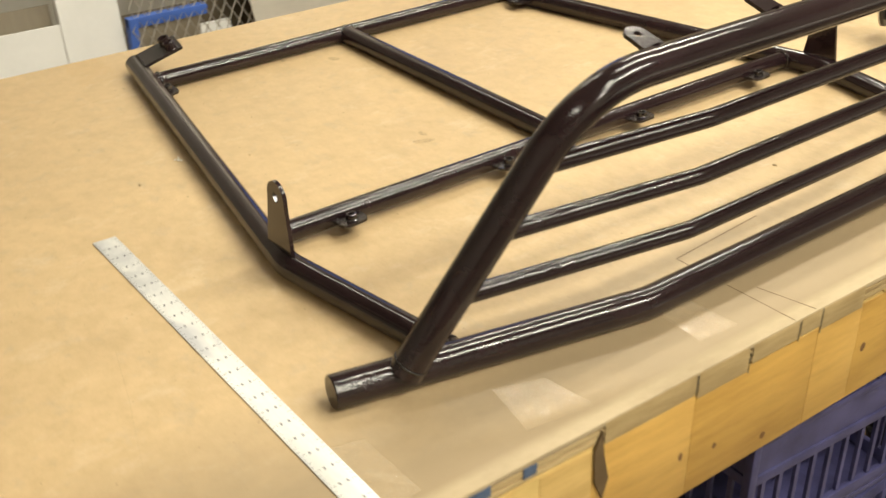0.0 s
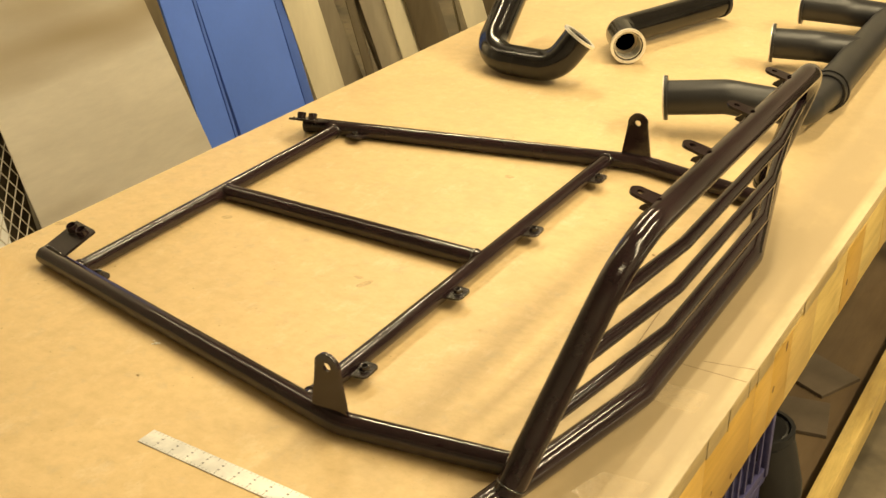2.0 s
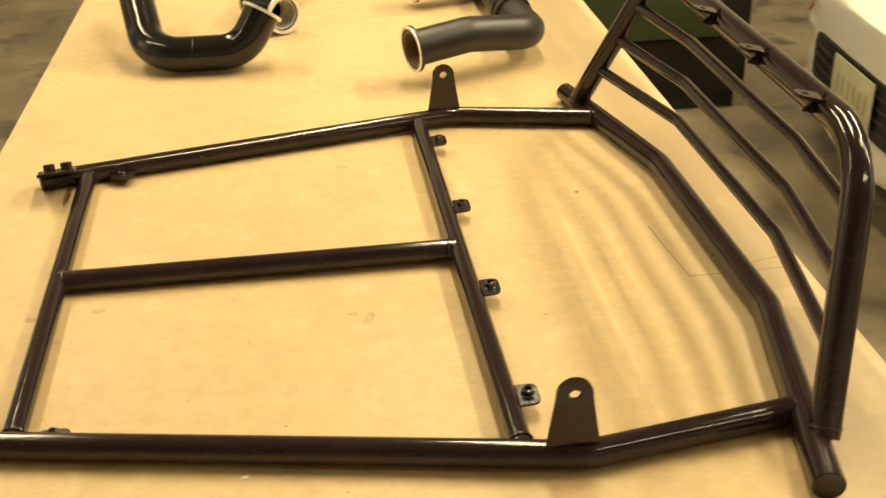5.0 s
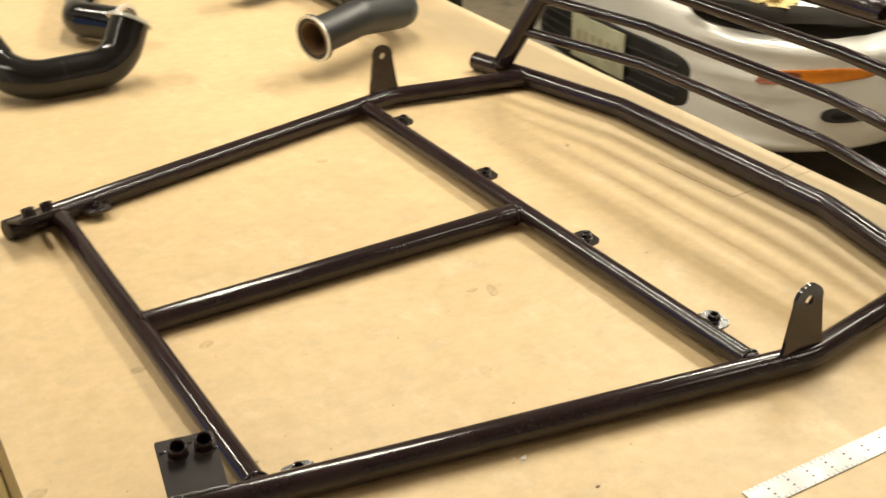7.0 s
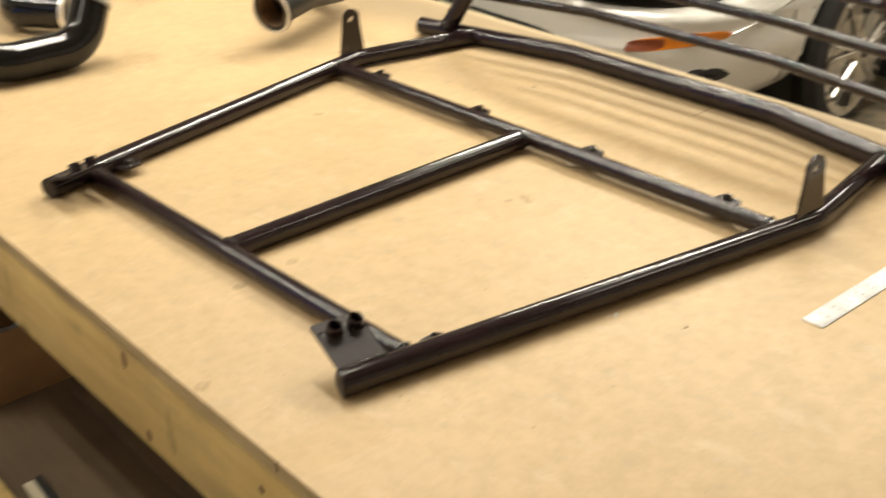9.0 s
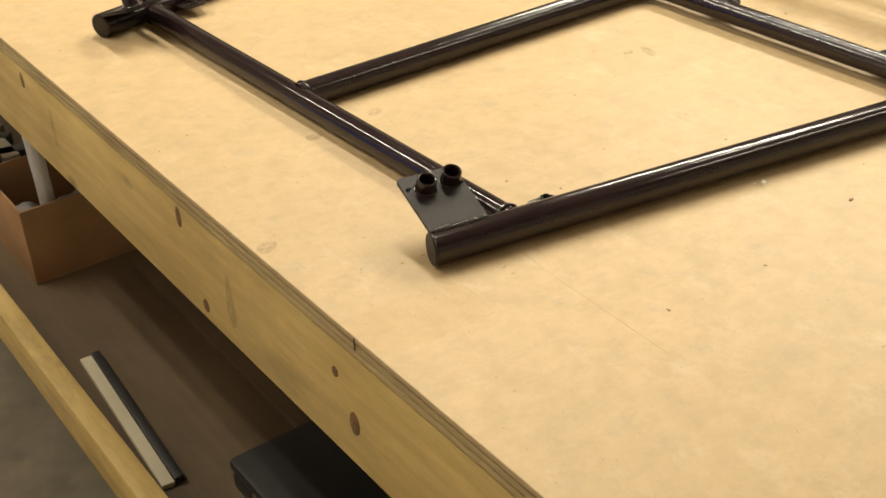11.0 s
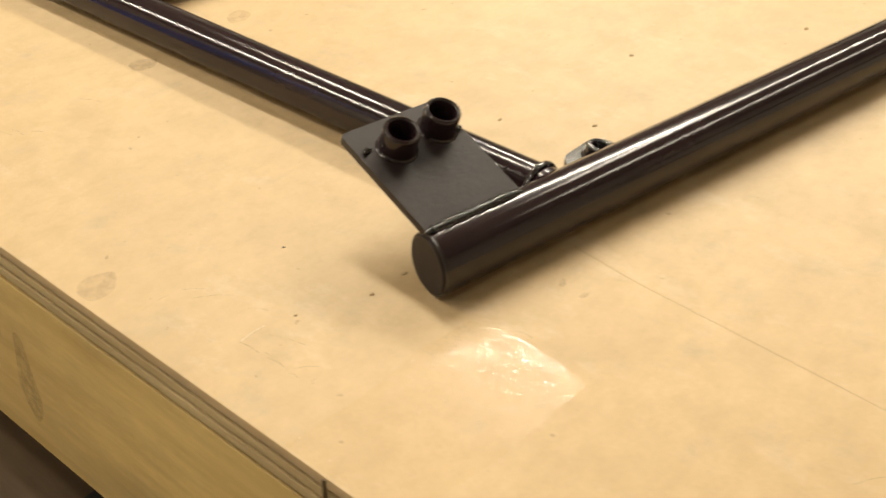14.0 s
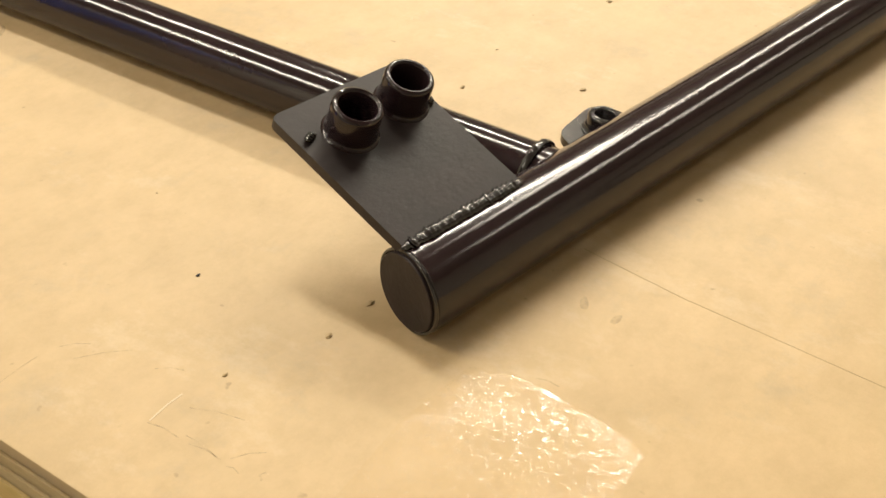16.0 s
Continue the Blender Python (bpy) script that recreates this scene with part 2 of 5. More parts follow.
M_CARD = material("cardboard", (0.36, 0.20, 0.09), rough=0.8, vary=0.15, scale=8, fine=80, bump=0.2)
M_PLASTIC_BLUE = material("blue_crate_plastic", (0.070, 0.068, 0.170), rough=0.36, vary=0.35, scale=14, fine=120, bump=0.1)
M_RUBBER = material("tyre_rubber", (0.014, 0.013, 0.013), rough=0.75, vary=0.3, scale=12, fine=150, bump=0.3)
M_CARPAINT = material("silver_car_paint", (0.80, 0.78, 0.74), rough=0.28, metal=0.15, vary=0.04, scale=3, fine=600, bump=0.01, coat=0.9, rough_vary=0.04)
M_TRIM = material("black_trim", (0.016, 0.015, 0.015), rough=0.5, vary=0.3, scale=9, fine=100, bump=0.1)
M_AMBER = material("amber_lens", (0.62, 0.19, 0.015), rough=0.15, vary=0.15, scale=30, fine=200, bump=0.1, stretch=(1, 6, 1))
M_RED_LENS = material("red_brown_lens", (0.20, 0.05, 0.018), rough=0.18, vary=0.15, scale=30, fine=200, bump=0.1)
M_CHROME = material("bright_alloy", (0.74, 0.72, 0.69), rough=0.16, metal=1.0, vary=0.08, scale=12, fine=150, bump=0.02)
M_PLATE = material("licence_plate", (0.44, 0.43, 0.30), rough=0.5, vary=0.15, scale=14, fine=90, bump=0.05)
M_PLATEINK = material("plate_ink", (0.33, 0.27, 0.17), rough=0.5, bump=0)
M_MACHINE = material("dark_cabinet_paint", (0.016, 0.013, 0.010), rough=0.75, vary=0.3, scale=4, fine=60, bump=0.1, spec=0.15)
M_GREEN = material("green_cabinet_panel", (0.03, 0.045, 0.014), rough=0.6, vary=0.2, scale=4, fine=60, bump=0.1)
M_PENCIL = material("pencil_line", (0.20, 0.135, 0.07), rough=0.8, bump=0)
M_DUSTY = material("dusty_edge", (0.30, 0.26, 0.18), rough=0.8, vary=0.25, scale=14, fine=120, bump=0.2)
M_PAPER = material("tan_paper", (0.55, 0.42, 0.18), rough=0.7, vary=0.25, scale=18, fine=160, bump=0.4)
M_BOARD = material("white_painted_board", (0.90, 0.885, 0.86), rough=0.45, vary=0.05, scale=5, fine=60, bump=0.05)
M_FAINT = material("faint_scratch", (0.47, 0.35, 0.195), rough=0.8, bump=0)
M_SCRATCH = material("dark_scratch", (0.50, 0.37, 0.215), rough=0.8, vary=0.3, scale=300, fine=900, bump=0)
M_CHIP = material("wood_chip", (0.47, 0.345, 0.19), rough=0.8, vary=0.3, scale=40, fine=200)
M_LINT = material("white_lint", (0.75, 0.71, 0.62), rough=0.7, vary=0.1, scale=80, fine=300)
M_PALE = material("pale_scratch", (0.70, 0.58, 0.40), rough=0.7, bump=0)
M_RAG = material("grey_rag", (0.33, 0.31, 0.30), rough=0.9, vary=0.2, scale=14, fine=120, bump=0.3)


def tape_material(name="clear_tape", haze=0.0):
    """Clear packing tape: see-through with a scuffed, mottled gloss."""
    m = bpy.data.materials.new(name)
    m.use_nodes = True
    nt = m.node_tree
    nt.nodes.remove(nt.nodes["Principled BSDF"])
    tr = nt.nodes.new("ShaderNodeBsdfTransparent")
    tr.inputs[0].default_value = (0.985, 0.97, 0.94, 1)
    gl = nt.nodes.new("ShaderNodeBsdfGlossy")
    gl.inputs["Roughness"].default_value = 0.13
    b = nt.nodes.new("ShaderNodeBump")
    b.inputs["Strength"].default_value, b.inputs["Distance"].default_value = 0.6, 0.0004
    nt.links.new(noise_tex(nt, 620, 3, (1, 0.7, 1)), b.inputs["Height"])
    nt.links.new(b.outputs[0], gl.inputs["Normal"])
    mottle = ramp(nt, noise_tex(nt, 520, 4, (1, 0.7, 1), 0.75), [(0.47, (0.005, 0.005, 0.005)), (0.60, (0.19, 0.19, 0.19))])
    patch = ramp(nt, noise_tex(nt, 330, 5, (1, 1, 1), 0.7), [(0.40, (0.25, 0.25, 0.25)), (0.6, (1, 1, 1))])
    co = nt.nodes.new("ShaderNodeTexCoord")
    sx = nt.nodes.new("ShaderNodeSeparateXYZ")
    nt.links.new(co.outputs["Object"], sx.inputs[0])
    # gloss fades towards the back edge, to place where the glare ends
    worn = nt.nodes.new("ShaderNodeMapRange")
    for key, val in (("From Min", -0.075), ("From Max", -0.015), ("To Min", 0.12), ("To Max", 1.0)):
        worn.inputs[key].default_value = val
    nt.links.new(sx.outputs["X"], worn.inputs["Value"])
    bw = nt.nodes.new("ShaderNodeRGBToBW")
    nt.links.new(mix(nt, 1.0, mix(nt, 1.0, mottle, patch, "MULTIPLY"), worn.outputs[0], "MULTIPLY"), bw.inputs[0])
    mx = nt.nodes.new("ShaderNodeMixShader")
    nt.links.new(bw.outputs[0], mx.inputs[0])
    nt.links.new(tr.outputs[0], mx.inputs[1])
    nt.links.new(gl.outputs[0], mx.inputs[2])
    out = mx.outputs[0]
    if haze:
        df = nt.nodes.new("ShaderNodeBsdfDiffuse")
        df.inputs[0].default_value = (0.62, 0.52, 0.37, 1)
        hz = nt.nodes.new("ShaderNodeMixShader")
        cloud = nt.nodes.new("ShaderNodeRGBToBW")
        nt.links.new(ramp(nt, noise_tex(nt, 55, 5, (1, 1, 1), 0.7), [(0.35, (haze * 0.4,) * 3), (0.6, (haze,) * 3)]), cloud.inputs[0])
        nt.links.new(cloud.outputs[0], hz.inputs[0])
        nt.links.new(out, hz.inputs[1])
        nt.links.new(df.outputs[0], hz.inputs[2])
        out = hz.outputs[0]
    nt.links.new(out, nt.nodes["Material Output"].inputs[0])
    return m


def stain_material():
    """Thin grey-brown film, uneven, that lets most of the board show through."""
    m = bpy.data.materials.new("board_stain")
    m.use_nodes = True
    nt = m.node_tree
    nt.nodes.remove(nt.nodes["Principled BSDF"])
    tr, df, mx, bw = (nt.nodes.new("ShaderNode" + k) for k in ("BsdfTransparent", "BsdfDiffuse", "MixShader", "RGBToBW"))
    df.inputs[0].default_value = (0.27, 0.20, 0.125, 1)
    nt.links.new(ramp(nt, noise_tex(nt, 160, 5, (1, 1, 1), 0.7), [(0.36, (0.06,) * 3), (0.66, (0.34,) * 3)]), bw.inputs[0])
    nt.links.new(bw.outputs[0], mx.inputs[0])
    nt.links.new(tr.outputs[0], mx.inputs[1])
    nt.links.new(df.outputs[0], mx.inputs[2])
    nt.links.new(mx.outputs[0], nt.nodes["Material Output"].inputs[0])
    return m


M_STAIN = stain_material()
M_TAPE = tape_material()
M_TAPE_OLD = tape_material("old_cloudy_tape", 0.30)


def glow_material(name, color, strength):
    m = bpy.data.materials.new(name)
    m.use_nodes = True
    bs = m.node_tree.nodes["Principled BSDF"]
    bs.inputs["Emission Color"].default_value = (*color, 1)
    bs.inputs["Emission Strength"].default_value = strength
    return m


M_GLOW = glow_material("lit_tube", (1.0, 0.95, 0.84), 6.0)


# ---- mesh helpers ----
def part(name, bm, mat, parent=None, label="", sharp=35.0, m=None):
    """Links a bmesh as one mesh object, smooth but for sharp edges."""
    me = bpy.data.meshes.new(name)
    bmesh.ops.recalc_face_normals(bm, faces=bm.faces[:])
    for fc in bm.faces:
        fc.smooth = True
    bm.to_mesh(me)
    bm.free()
    me.set_sharp_from_angle(angle=radians(sharp))
    me.materials.append(mat)
    ob = new(name, me)
    if parent is not None:
        ob.parent = parent
    if m is not None:
        ob.matrix_basis = m
    if label:
        ob["label"] = label
    return ob


def thing(name, label, category, m=None, group="", kind=""):
    ob = new(name)
    ob.empty_display_size = 0.1
    if m is not None:
        ob.matrix_basis = m
    return tagged(ob, label, category, group, kind)


def box_bm(x0, x1, y0, y1, z0, z1, bevel=0.0, bm=None):
    own = bm if bm is not None else bmesh.new()
    r = bmesh.ops.create_cube(own, size=1.0)
    for v in r["verts"]:
        v.co = Vector(((x0 + x1) / 2 + v.co.x * (x1 - x0), (y0 + y1) / 2 + v.co.y * (y1 - y0), (z0 + z1) / 2 + v.co.z * (z1 - z0)))
    if bevel > 0:
        edges = list({e for v in r["verts"] for e in v.link_edges})
        bmesh.ops.bevel(own, geom=edges, offset=bevel, segments=2, profile=0.6, affect="EDGES")
    return own


def fillet(points, radii, steps=8):
    """A polyline whose inner corners are rounded by the given radii."""
    pts = [Vector(p) for p in points]
    out = [pts[0]]
    for i in range(1, len(pts) - 1):
        a, b, c = pts[i - 1], pts[i], pts[i + 1]
        r = radii[i - 1] if isinstance(radii, (list, tuple)) else radii
        u, w = (a - b).normalized(), (c - b).normalized()
        half = u.angle(w) / 2
        if r <= 0 or half > math.pi / 2 - 0.01:
            out.append(b)
            continue
        t = min(r / math.tan(half), (a - b).length * 0.49, (c - b).length * 0.49)
        r = t * math.tan(half)
        centre = b + (u + w).normalized() * (r / math.sin(half))
        p0, p1 = b + u * t - centre, b + w * t - centre
        ang = p0.angle(p1)
        axis = p0.cross(p1).normalized()
        for k in range(steps + 1):
            out.append(centre + Matrix.Rotation(ang * k / steps, 3, axis) @ p0)
    out.append(pts[-1])
    return out


def tube_bm(path, radius, seg=20, bm=None, hollow=0.0, edge=0.0):
    """A round tube along a path. hollow: wall thickness of an open tube; edge: rounding of closed ends. radius may be a list."""
    own = bm if bm is not None else bmesh.new()
    pts = [Vector(p) for p in path]
    rad = list(radius) if isinstance(radius, (list, tuple)) else [radius] * len(pts)
    if edge > 0 and not hollow:
        d0, d1 = (pts[1] - pts[0]).normalized(), (pts[-1] - pts[-2]).normalized()
        pts = [pts[0], pts[0] + d0 * edge] + pts[1:-1] + [pts[-1] - d1 * edge, pts[-1]]
        rad = [rad[0] - edge, rad[0]] + rad[1:-1] + [rad[-1], rad[-1] - edge]
    tang = []
    for i in range(len(pts)):
        d = pts[min(i + 1, len(pts) - 1)] - pts[max(i - 1, 0)]
        tang.append(d.normalized())
    ref = Vector((0, 0, 1)) if abs(tang[0].z) < 0.9 else Vector((1, 0, 0))
    nrm = (ref - tang[0] * ref.dot(tang[0])).normalized()

    def rings(delta):
        n, res = nrm.copy(), []
        for i, p in enumerate(pts):
            if i:
                q = tang[i - 1].rotation_difference(tang[i])
                n = q @ n
            b = tang[i].cross(n)
            res.append([own.verts.new(p + (n * math.cos(2 * math.pi * k / seg) + b * math.sin(2 * math.pi * k / seg)) * (rad[i] - delta)) for k in range(seg)])
        return res

    def skin(rs):
        for a, b in zip(rs, rs[1:]):
            for k in range(seg):
                own.faces.new((a[k], a[(k + 1) % seg], b[(k + 1) % seg], b[k]))

    outer = rings(0.0)
    skin(outer)
    if hollow:
        inner = rings(hollow)
        skin(inner)
        for a, b in ((outer[0], inner[0]), (outer[-1], inner[-1])):
            for k in range(seg):
                own.faces.new((a[k], a[(k + 1) % seg], b[(k + 1) % seg], b[k]))
    else:
        own.faces.new(outer[0])
        own.faces.new(outer[-1])
    return own


def prism_bm(outline, thick, m, hole=None, hole_seg=14, bevel=0.0, bm=None):
    """A flat plate from a 2D outline, thick along its normal, at the pose m; hole: (u, v, r)."""
    own = bm if bm is not None else bmesh.new()
    n = len(outline)
    top, bot = [], []
    for lst, h in ((top, thick / 2), (bot, -thick / 2)):
        for u, v in outline:
            lst.append(own.verts.new(m @ Vector((u, v, h))))
    for k in range(n):
        own.faces.new((top[k], top[(k + 1) % n], bot[(k + 1) % n], bot[k]))
    if not hole:
        own.faces.new(top)
        own.faces.new(bot)
        return own
    hu, hv, hr = hole
    angs = [math.atan2(v - hv, u - hu) for u, v in outline]
    for lst, h in ((top, thick / 2), (bot, -thick / 2)):
        ring = [own.verts.new(m @ Vector((hu + hr * math.cos(a), hv + hr * math.sin(a), h))) for a in angs]
        for k in range(n):
            own.faces.new((lst[k], lst[(k + 1) % n], ring[(k + 1) % n], ring[k]))
        if h > 0:
            up = ring
        else:
            for k in range(n):
                own.faces.new((up[k], up[(k + 1) % n], ring[(k + 1) % n], ring[k]))
    return own


def arc2(cx, cy, r, a0, a1, n):
    return [(cx + r * math.cos(radians(a0 + (a1 - a0) * k / n)), cy + r * math.sin(radians(a0 + (a1 - a0) * k / n))) for k in range(n + 1)]


def bead_bm(a, b, out, up, r, n, seed):
    """A rippled fillet weld: crescent ridges laid one over the other from a to b."""
    rnd = random.Random(seed)
    a, b, out, up = Vector(a), Vector(b), Vector(out), Vector(up)
    bm, rows, per = bmesh.new(), [], 4
    for i in range(n * per + 1):
        u = i / (n * per)
        if i % per == 0:
            k, lean = rnd.uniform(0.85, 1.15), rnd.uniform(-0.0006, 0.0006)
        w = (0.80, 0.98, 1.06, 0.94)[i % per] * k * min(1.0, 0.45 + 6 * min(u, 1 - u))
        row = []
        for j in range(9):
            q = math.pi * j / 8
            row.append(bm.verts.new(a.lerp(b, u) + (b - a).normalized() * (lean - 0.0016 * math.sin(q)) + (out * math.cos(q) + up * math.sin(q) * 0.85) * r * w))
        rows.append(row)
    for p, q in zip(rows, rows[1:]):
        for j in range(8):
            bm.faces.new((p[j], p[j + 1], q[j + 1], q[j]))
    bm.faces.new(rows[0])
    bm.faces.new(rows[-1])
    return bm


def ring_weld_bm(centre, axis, ring_r, r, lumps, bm=None, seed=2):
    """A weld bead round a joint: one continuous ring with low ripples."""
    own = bm if bm is not None else bmesh.new()
    rnd = random.Random(seed)
    axis = Vector(axis).normalized()
    ref = Vector((0, 0, 1)) if abs(axis.z) < 0.9 else Vector((1, 0, 0))
    u = (ref - axis * ref.dot(axis)).normalized()
    w = axis.cross(u)
    rows, n = [], lumps * 3
    for k in range(n):
        a = 2 * math.pi * k / n
        out = u * math.cos(a) + w * math.sin(a)
        rr = r * (0.86, 1.0, 0.95)[k % 3] * rnd.uniform(0.94, 1.06)
        c = Vector(centre) + out * ring_r
        rows.append([own.verts.new(c + (out * math.cos(q) * 0.7 + axis * math.sin(q)) * rr) for q in [2 * math.pi * j / 8 for j in range(8)]])
    for k in range(n):
        p, q = rows[k], rows[(k + 1) % n]
        for j in range(8):
            own.faces.new((p[j], p[(j + 1) % 8], q[(j + 1) % 8], q[j]))
    return own


# ---- room ----
RX0, RX1, RY0, RY1 = -2.9, 7.2, -4.2, 5.6
tagged(part("floor", box_bm(RX0, RX1, RY0, RY1, FLOOR_Z - 0.1, FLOOR_Z), M_CONC), "worn grey-brown concrete workshop floor with stains", "floor", kind="structure")
tagged(part("ceiling", box_bm(RX0, RX1, RY0, RY1, CEIL_Z, CEIL_Z + 0.12), M_CEIL), "plain workshop ceiling, darkened to cut bounced light", "ceiling", kind="structure")
for nm, b in (("wall_west", (RX0 - 0.15, RX0, RY0, RY1)), ("wall_east", (RX1, RX1 + 0.15, RY0, RY1)), ("wall_south", (RX0, RX1, RY0 - 0.15, RY0)), ("wall_north", (RX0, RX1, RY1, RY1 + 0.15))):
    tagged(part(nm, box_bm(*b, FLOOR_Z, CEIL_Z), M_WALL), "plain cream painted block wall of the workshop", "wall", kind="structure")


def ceiling_fixture(x, y, turn):
    f = thing("ceiling_light", "twin-tube fluorescent ceiling light with white metal housing", "ceiling light", pose(x, y, CEIL_Z, 0, 0, turn), "workshop ceiling lights")
    bm = bmesh.new()
    outline = [(-0.16, 0), (-0.16, -0.02), (-0.06, -0.075), (0.06, -0.075), (0.16, -0.02), (0.16, 0)]
    prism_bm(outline, 2.5, pose(0, 0, 0, 90, 0, 0), bm=bm)
    part("housing", bm, M_WHITE, f)
    for dx in (-0.09, 0.09):
        part("tube", tube_bm([(dx, -1.15, -0.115), (dx, 1.15, -0.115)], 0.018, 12), M_GLOW, f, "lit fluorescent tube")
        for sy in (-1.17, 1.17):
            part("lamp_holder", box_bm(dx - 0.012, dx + 0.012, sy - 0.015, sy + 0.015, -0.14, -0.04, 0.003), M_WHITE, f)
    return f


# the last fixture only houses the added west fill
for lx, ly, k, turn in LAMP_ROWS:
    ceiling_fixture(lx, ly, turn)

# ---- workbench ----
bench = thing("workbench", "long wooden workbench with tan hardboard top and pine aprons", "workbench")
TOP_T, PLY_T = 0.006, 0.019
part("top_sheet", box_bm(TX0, TX1, TY0, TY1, -TOP_T, 0.0, 0.0012), M_TOP, bench, "worn tan hardboard sheet with smudges and scratches")
for k in range(5):
    z1 = -TOP_T - 0.0006 - PLY_T * (0.0, 0.13, 0.43, 0.55, 0.86)[k]
    z0 = -TOP_T - 0.0003 - PLY_T * (0.13, 0.43, 0.55, 0.86, 1.0)[k]
    inset = (0.0038, 0.0008, 0.0034, 0.0010, 0.0042)[k]
    part("ply_layer", box_bm(TX0 + inset, TX1 - inset, TY0 + inset, TY1 - inset, z0, z1, 0.0004), (M_PLY, M_PLY_PALE)[k % 2], bench)
APRON_B, APRON_FRONT = -0.150, -0.160
BACK_CUT, FRONT_CUT = 0.93, 0.42
for x0, x1, cut, low in ((TX0 + 0.001, TX0 + 0.039, BACK_CUT, APRON_B), (TX1 - 0.039, TX1 - 0.001, FRONT_CUT, APRON_FRONT)):
    ys = (TY0 + 0.004, cut, TY1 - 0.004)
    for a, b in zip(ys, ys[1:]):
        part("apron_board", box_bm(x0, x1, a + 0.0012, b - 0.0012, low, -TOP_T - PLY_T - 0.0006, 0.003), M_PINE, bench, "knotty yellow pine apron board")
for y in (TY0 + 0.004, TY1 - 0.042):
    part("end_board", box_bm(TX0 + 0.04, TX1 - 0.04, y, y + 0.038, APRON_B, -TOP_T - PLY_T - 0.0006, 0.003), M_PINE, bench)
LEG_Y = (TY0 + 0.10, TY1 - 0.20)
for lx in (TX0 + 0.041, TX1 - 0.131):
    for ly in LEG_Y:
        part("leg", box_bm(lx, lx + 0.09, ly, ly + 0.09, FLOOR_Z, -TOP_T - PLY_T - 0.0016, 0.004), M_PINE_Z, bench)
SHELF_Z = -0.745
for x0 in (TX0 - 0.001, TX1 - 0.038):
    part("lower_rail", box_bm(x0, x0 + 0.038, TY0 + 0.05, TY1 - 0.05, SHELF_Z - 0.05, SHELF_Z + 0.04, 0.003), M_PINE, bench, "yellow pine lower rail")
part("lower_shelf", box_bm(TX0 + 0.038, TX1 - 0.039, TY0 + 0.06, TY1 - 0.06, SHELF_Z - 0.018, SHELF_Z, 0.001), M_SHELF, bench, "brown plywood lower shelf, darkened for the shade under the bench")

# tape bands stuck over the front edge, yellowed to different tones
for y0, y1, mat in ((-0.42, -0.33, M_PINE_AMBER), (-0.24, -0.13, M_PINE_TAN), (-0.10, -0.034, M_PINE_TAN), (-0.0335, 0.1055, M_PINE_BRIGHT), (0.106, 0.300, M_PINE_AMBER), (0.3005, 0.380, M_PINE_BRIGHT), (0.3805, 0.4695, M_PINE_AMBER), (0.47, 0.60, M_PINE_TAN), (0.78, 0.90, M_PINE_AMBER), (1.06, 1.22, M_PINE_TAN)):
    part("tape_band", box_bm(TX1 - 0.0013, TX1 - 0.0003, y0, y1, APRON_FRONT + 0.002, -TOP_T - PLY_T - 0.003, 0.0002), mat, bench, "yellowed tape band over the front edge")
# clear tape folded over the worn plywood edge, with torn ends and open seams
for y0, y1, z0 in ((-0.021, 0.103, -0.027), (0.107, 0.182, -0.033), (0.188, 0.262, -0.026), (0.266, 0.300, -0.024), (0.303, 0.376, -0.030), (0.52, 0.70, -0.027)):
    part("edge_tape", box_bm(TX1 + 0.0002, TX1 + 0.0006, y0, y1, z0, -0.0022, 0.0001), M_TAPE_EDGE, bench, "cloudy tape strip over the plywood edge")
for y, z0, z1 in ((0.105, -0.030, -0.004), (0.1845, -0.036, -0.010), (0.264, -0.030, -0.004), (0.3015, -0.034, -0.002)):
    part("edge_seam", box_bm(TX1 - 0.0004, TX1 + 0.0007, y - 0.0003, y + 0.0003, z0, z1, 0.0001), M_DUSTY, bench, "dark open seam between tape strips")
for y, z0, z1 in ((-0.045, -0.014, -0.0012),):
    part("edge_seam", box_bm(TX0 - 0.0008, TX0 + 0.0004, y - 0.0007, y + 0.0007, z0, z1, 0.0003), M_PLY, bench, "dark open seam in the board edge")

# knots, splinters and paint smears on the aprons
KNOTS = [(-1, 0.283, -0.040, 0.006, 0.013), (-1, 0.247, -0.131, 0.007, 0.009), (-1, -0.034, -0.100, 0.008, 0.014), (-1, -0.008, -0.059, 0.005, 0.006), (-1, 0.730, -0.043, 0.006, 0.012), (-1, 1.141, -0.045, 0.006, 0.012),
         (1, 0.229, -0.140, 0.006, 0.006), (1, 0.093, -0.101, 0.004, 0.007), (1, 0.146, -0.113, 0.004, 0.005), (1, 0.443, -0.042, 0.007, 0.012), (1, 0.397, -0.093, 0.006, 0.008), (1, 0.808, -0.105, 0.007, 0.009)]
SPLINT_Y, SMEARS = -0.026, ((-0.113, -0.012, 0.008), (-0.170, -0.010, 0.012), (-0.20, -0.016, 0.006))
for side, y, z, ry, rz in KNOTS:
    x, n = (TX0 + 0.001, -1) if side < 0 else (TX1 - 0.001, 1)
    bm = bmesh.new()
    vs = [[bm.verts.new((x + n * h, y + ry * q * math.cos(a), z + rz * q * math.sin(a))) for a in [2 * math.pi * k / 14 for k in range(14)]] for q, h in ((1.0, -0.002), (0.9, 0.0006), (0.55, 0.0009))]
    for p, q in zip(vs, vs[1:]):
        for k in range(14):
            bm.faces.new((p[k], p[(k + 1) % 14], q[(k + 1) % 14], q[k]))
    bm.faces.new(vs[2])
    part("knot", bm, M_KNOT, bench, "dark knot in the pine")
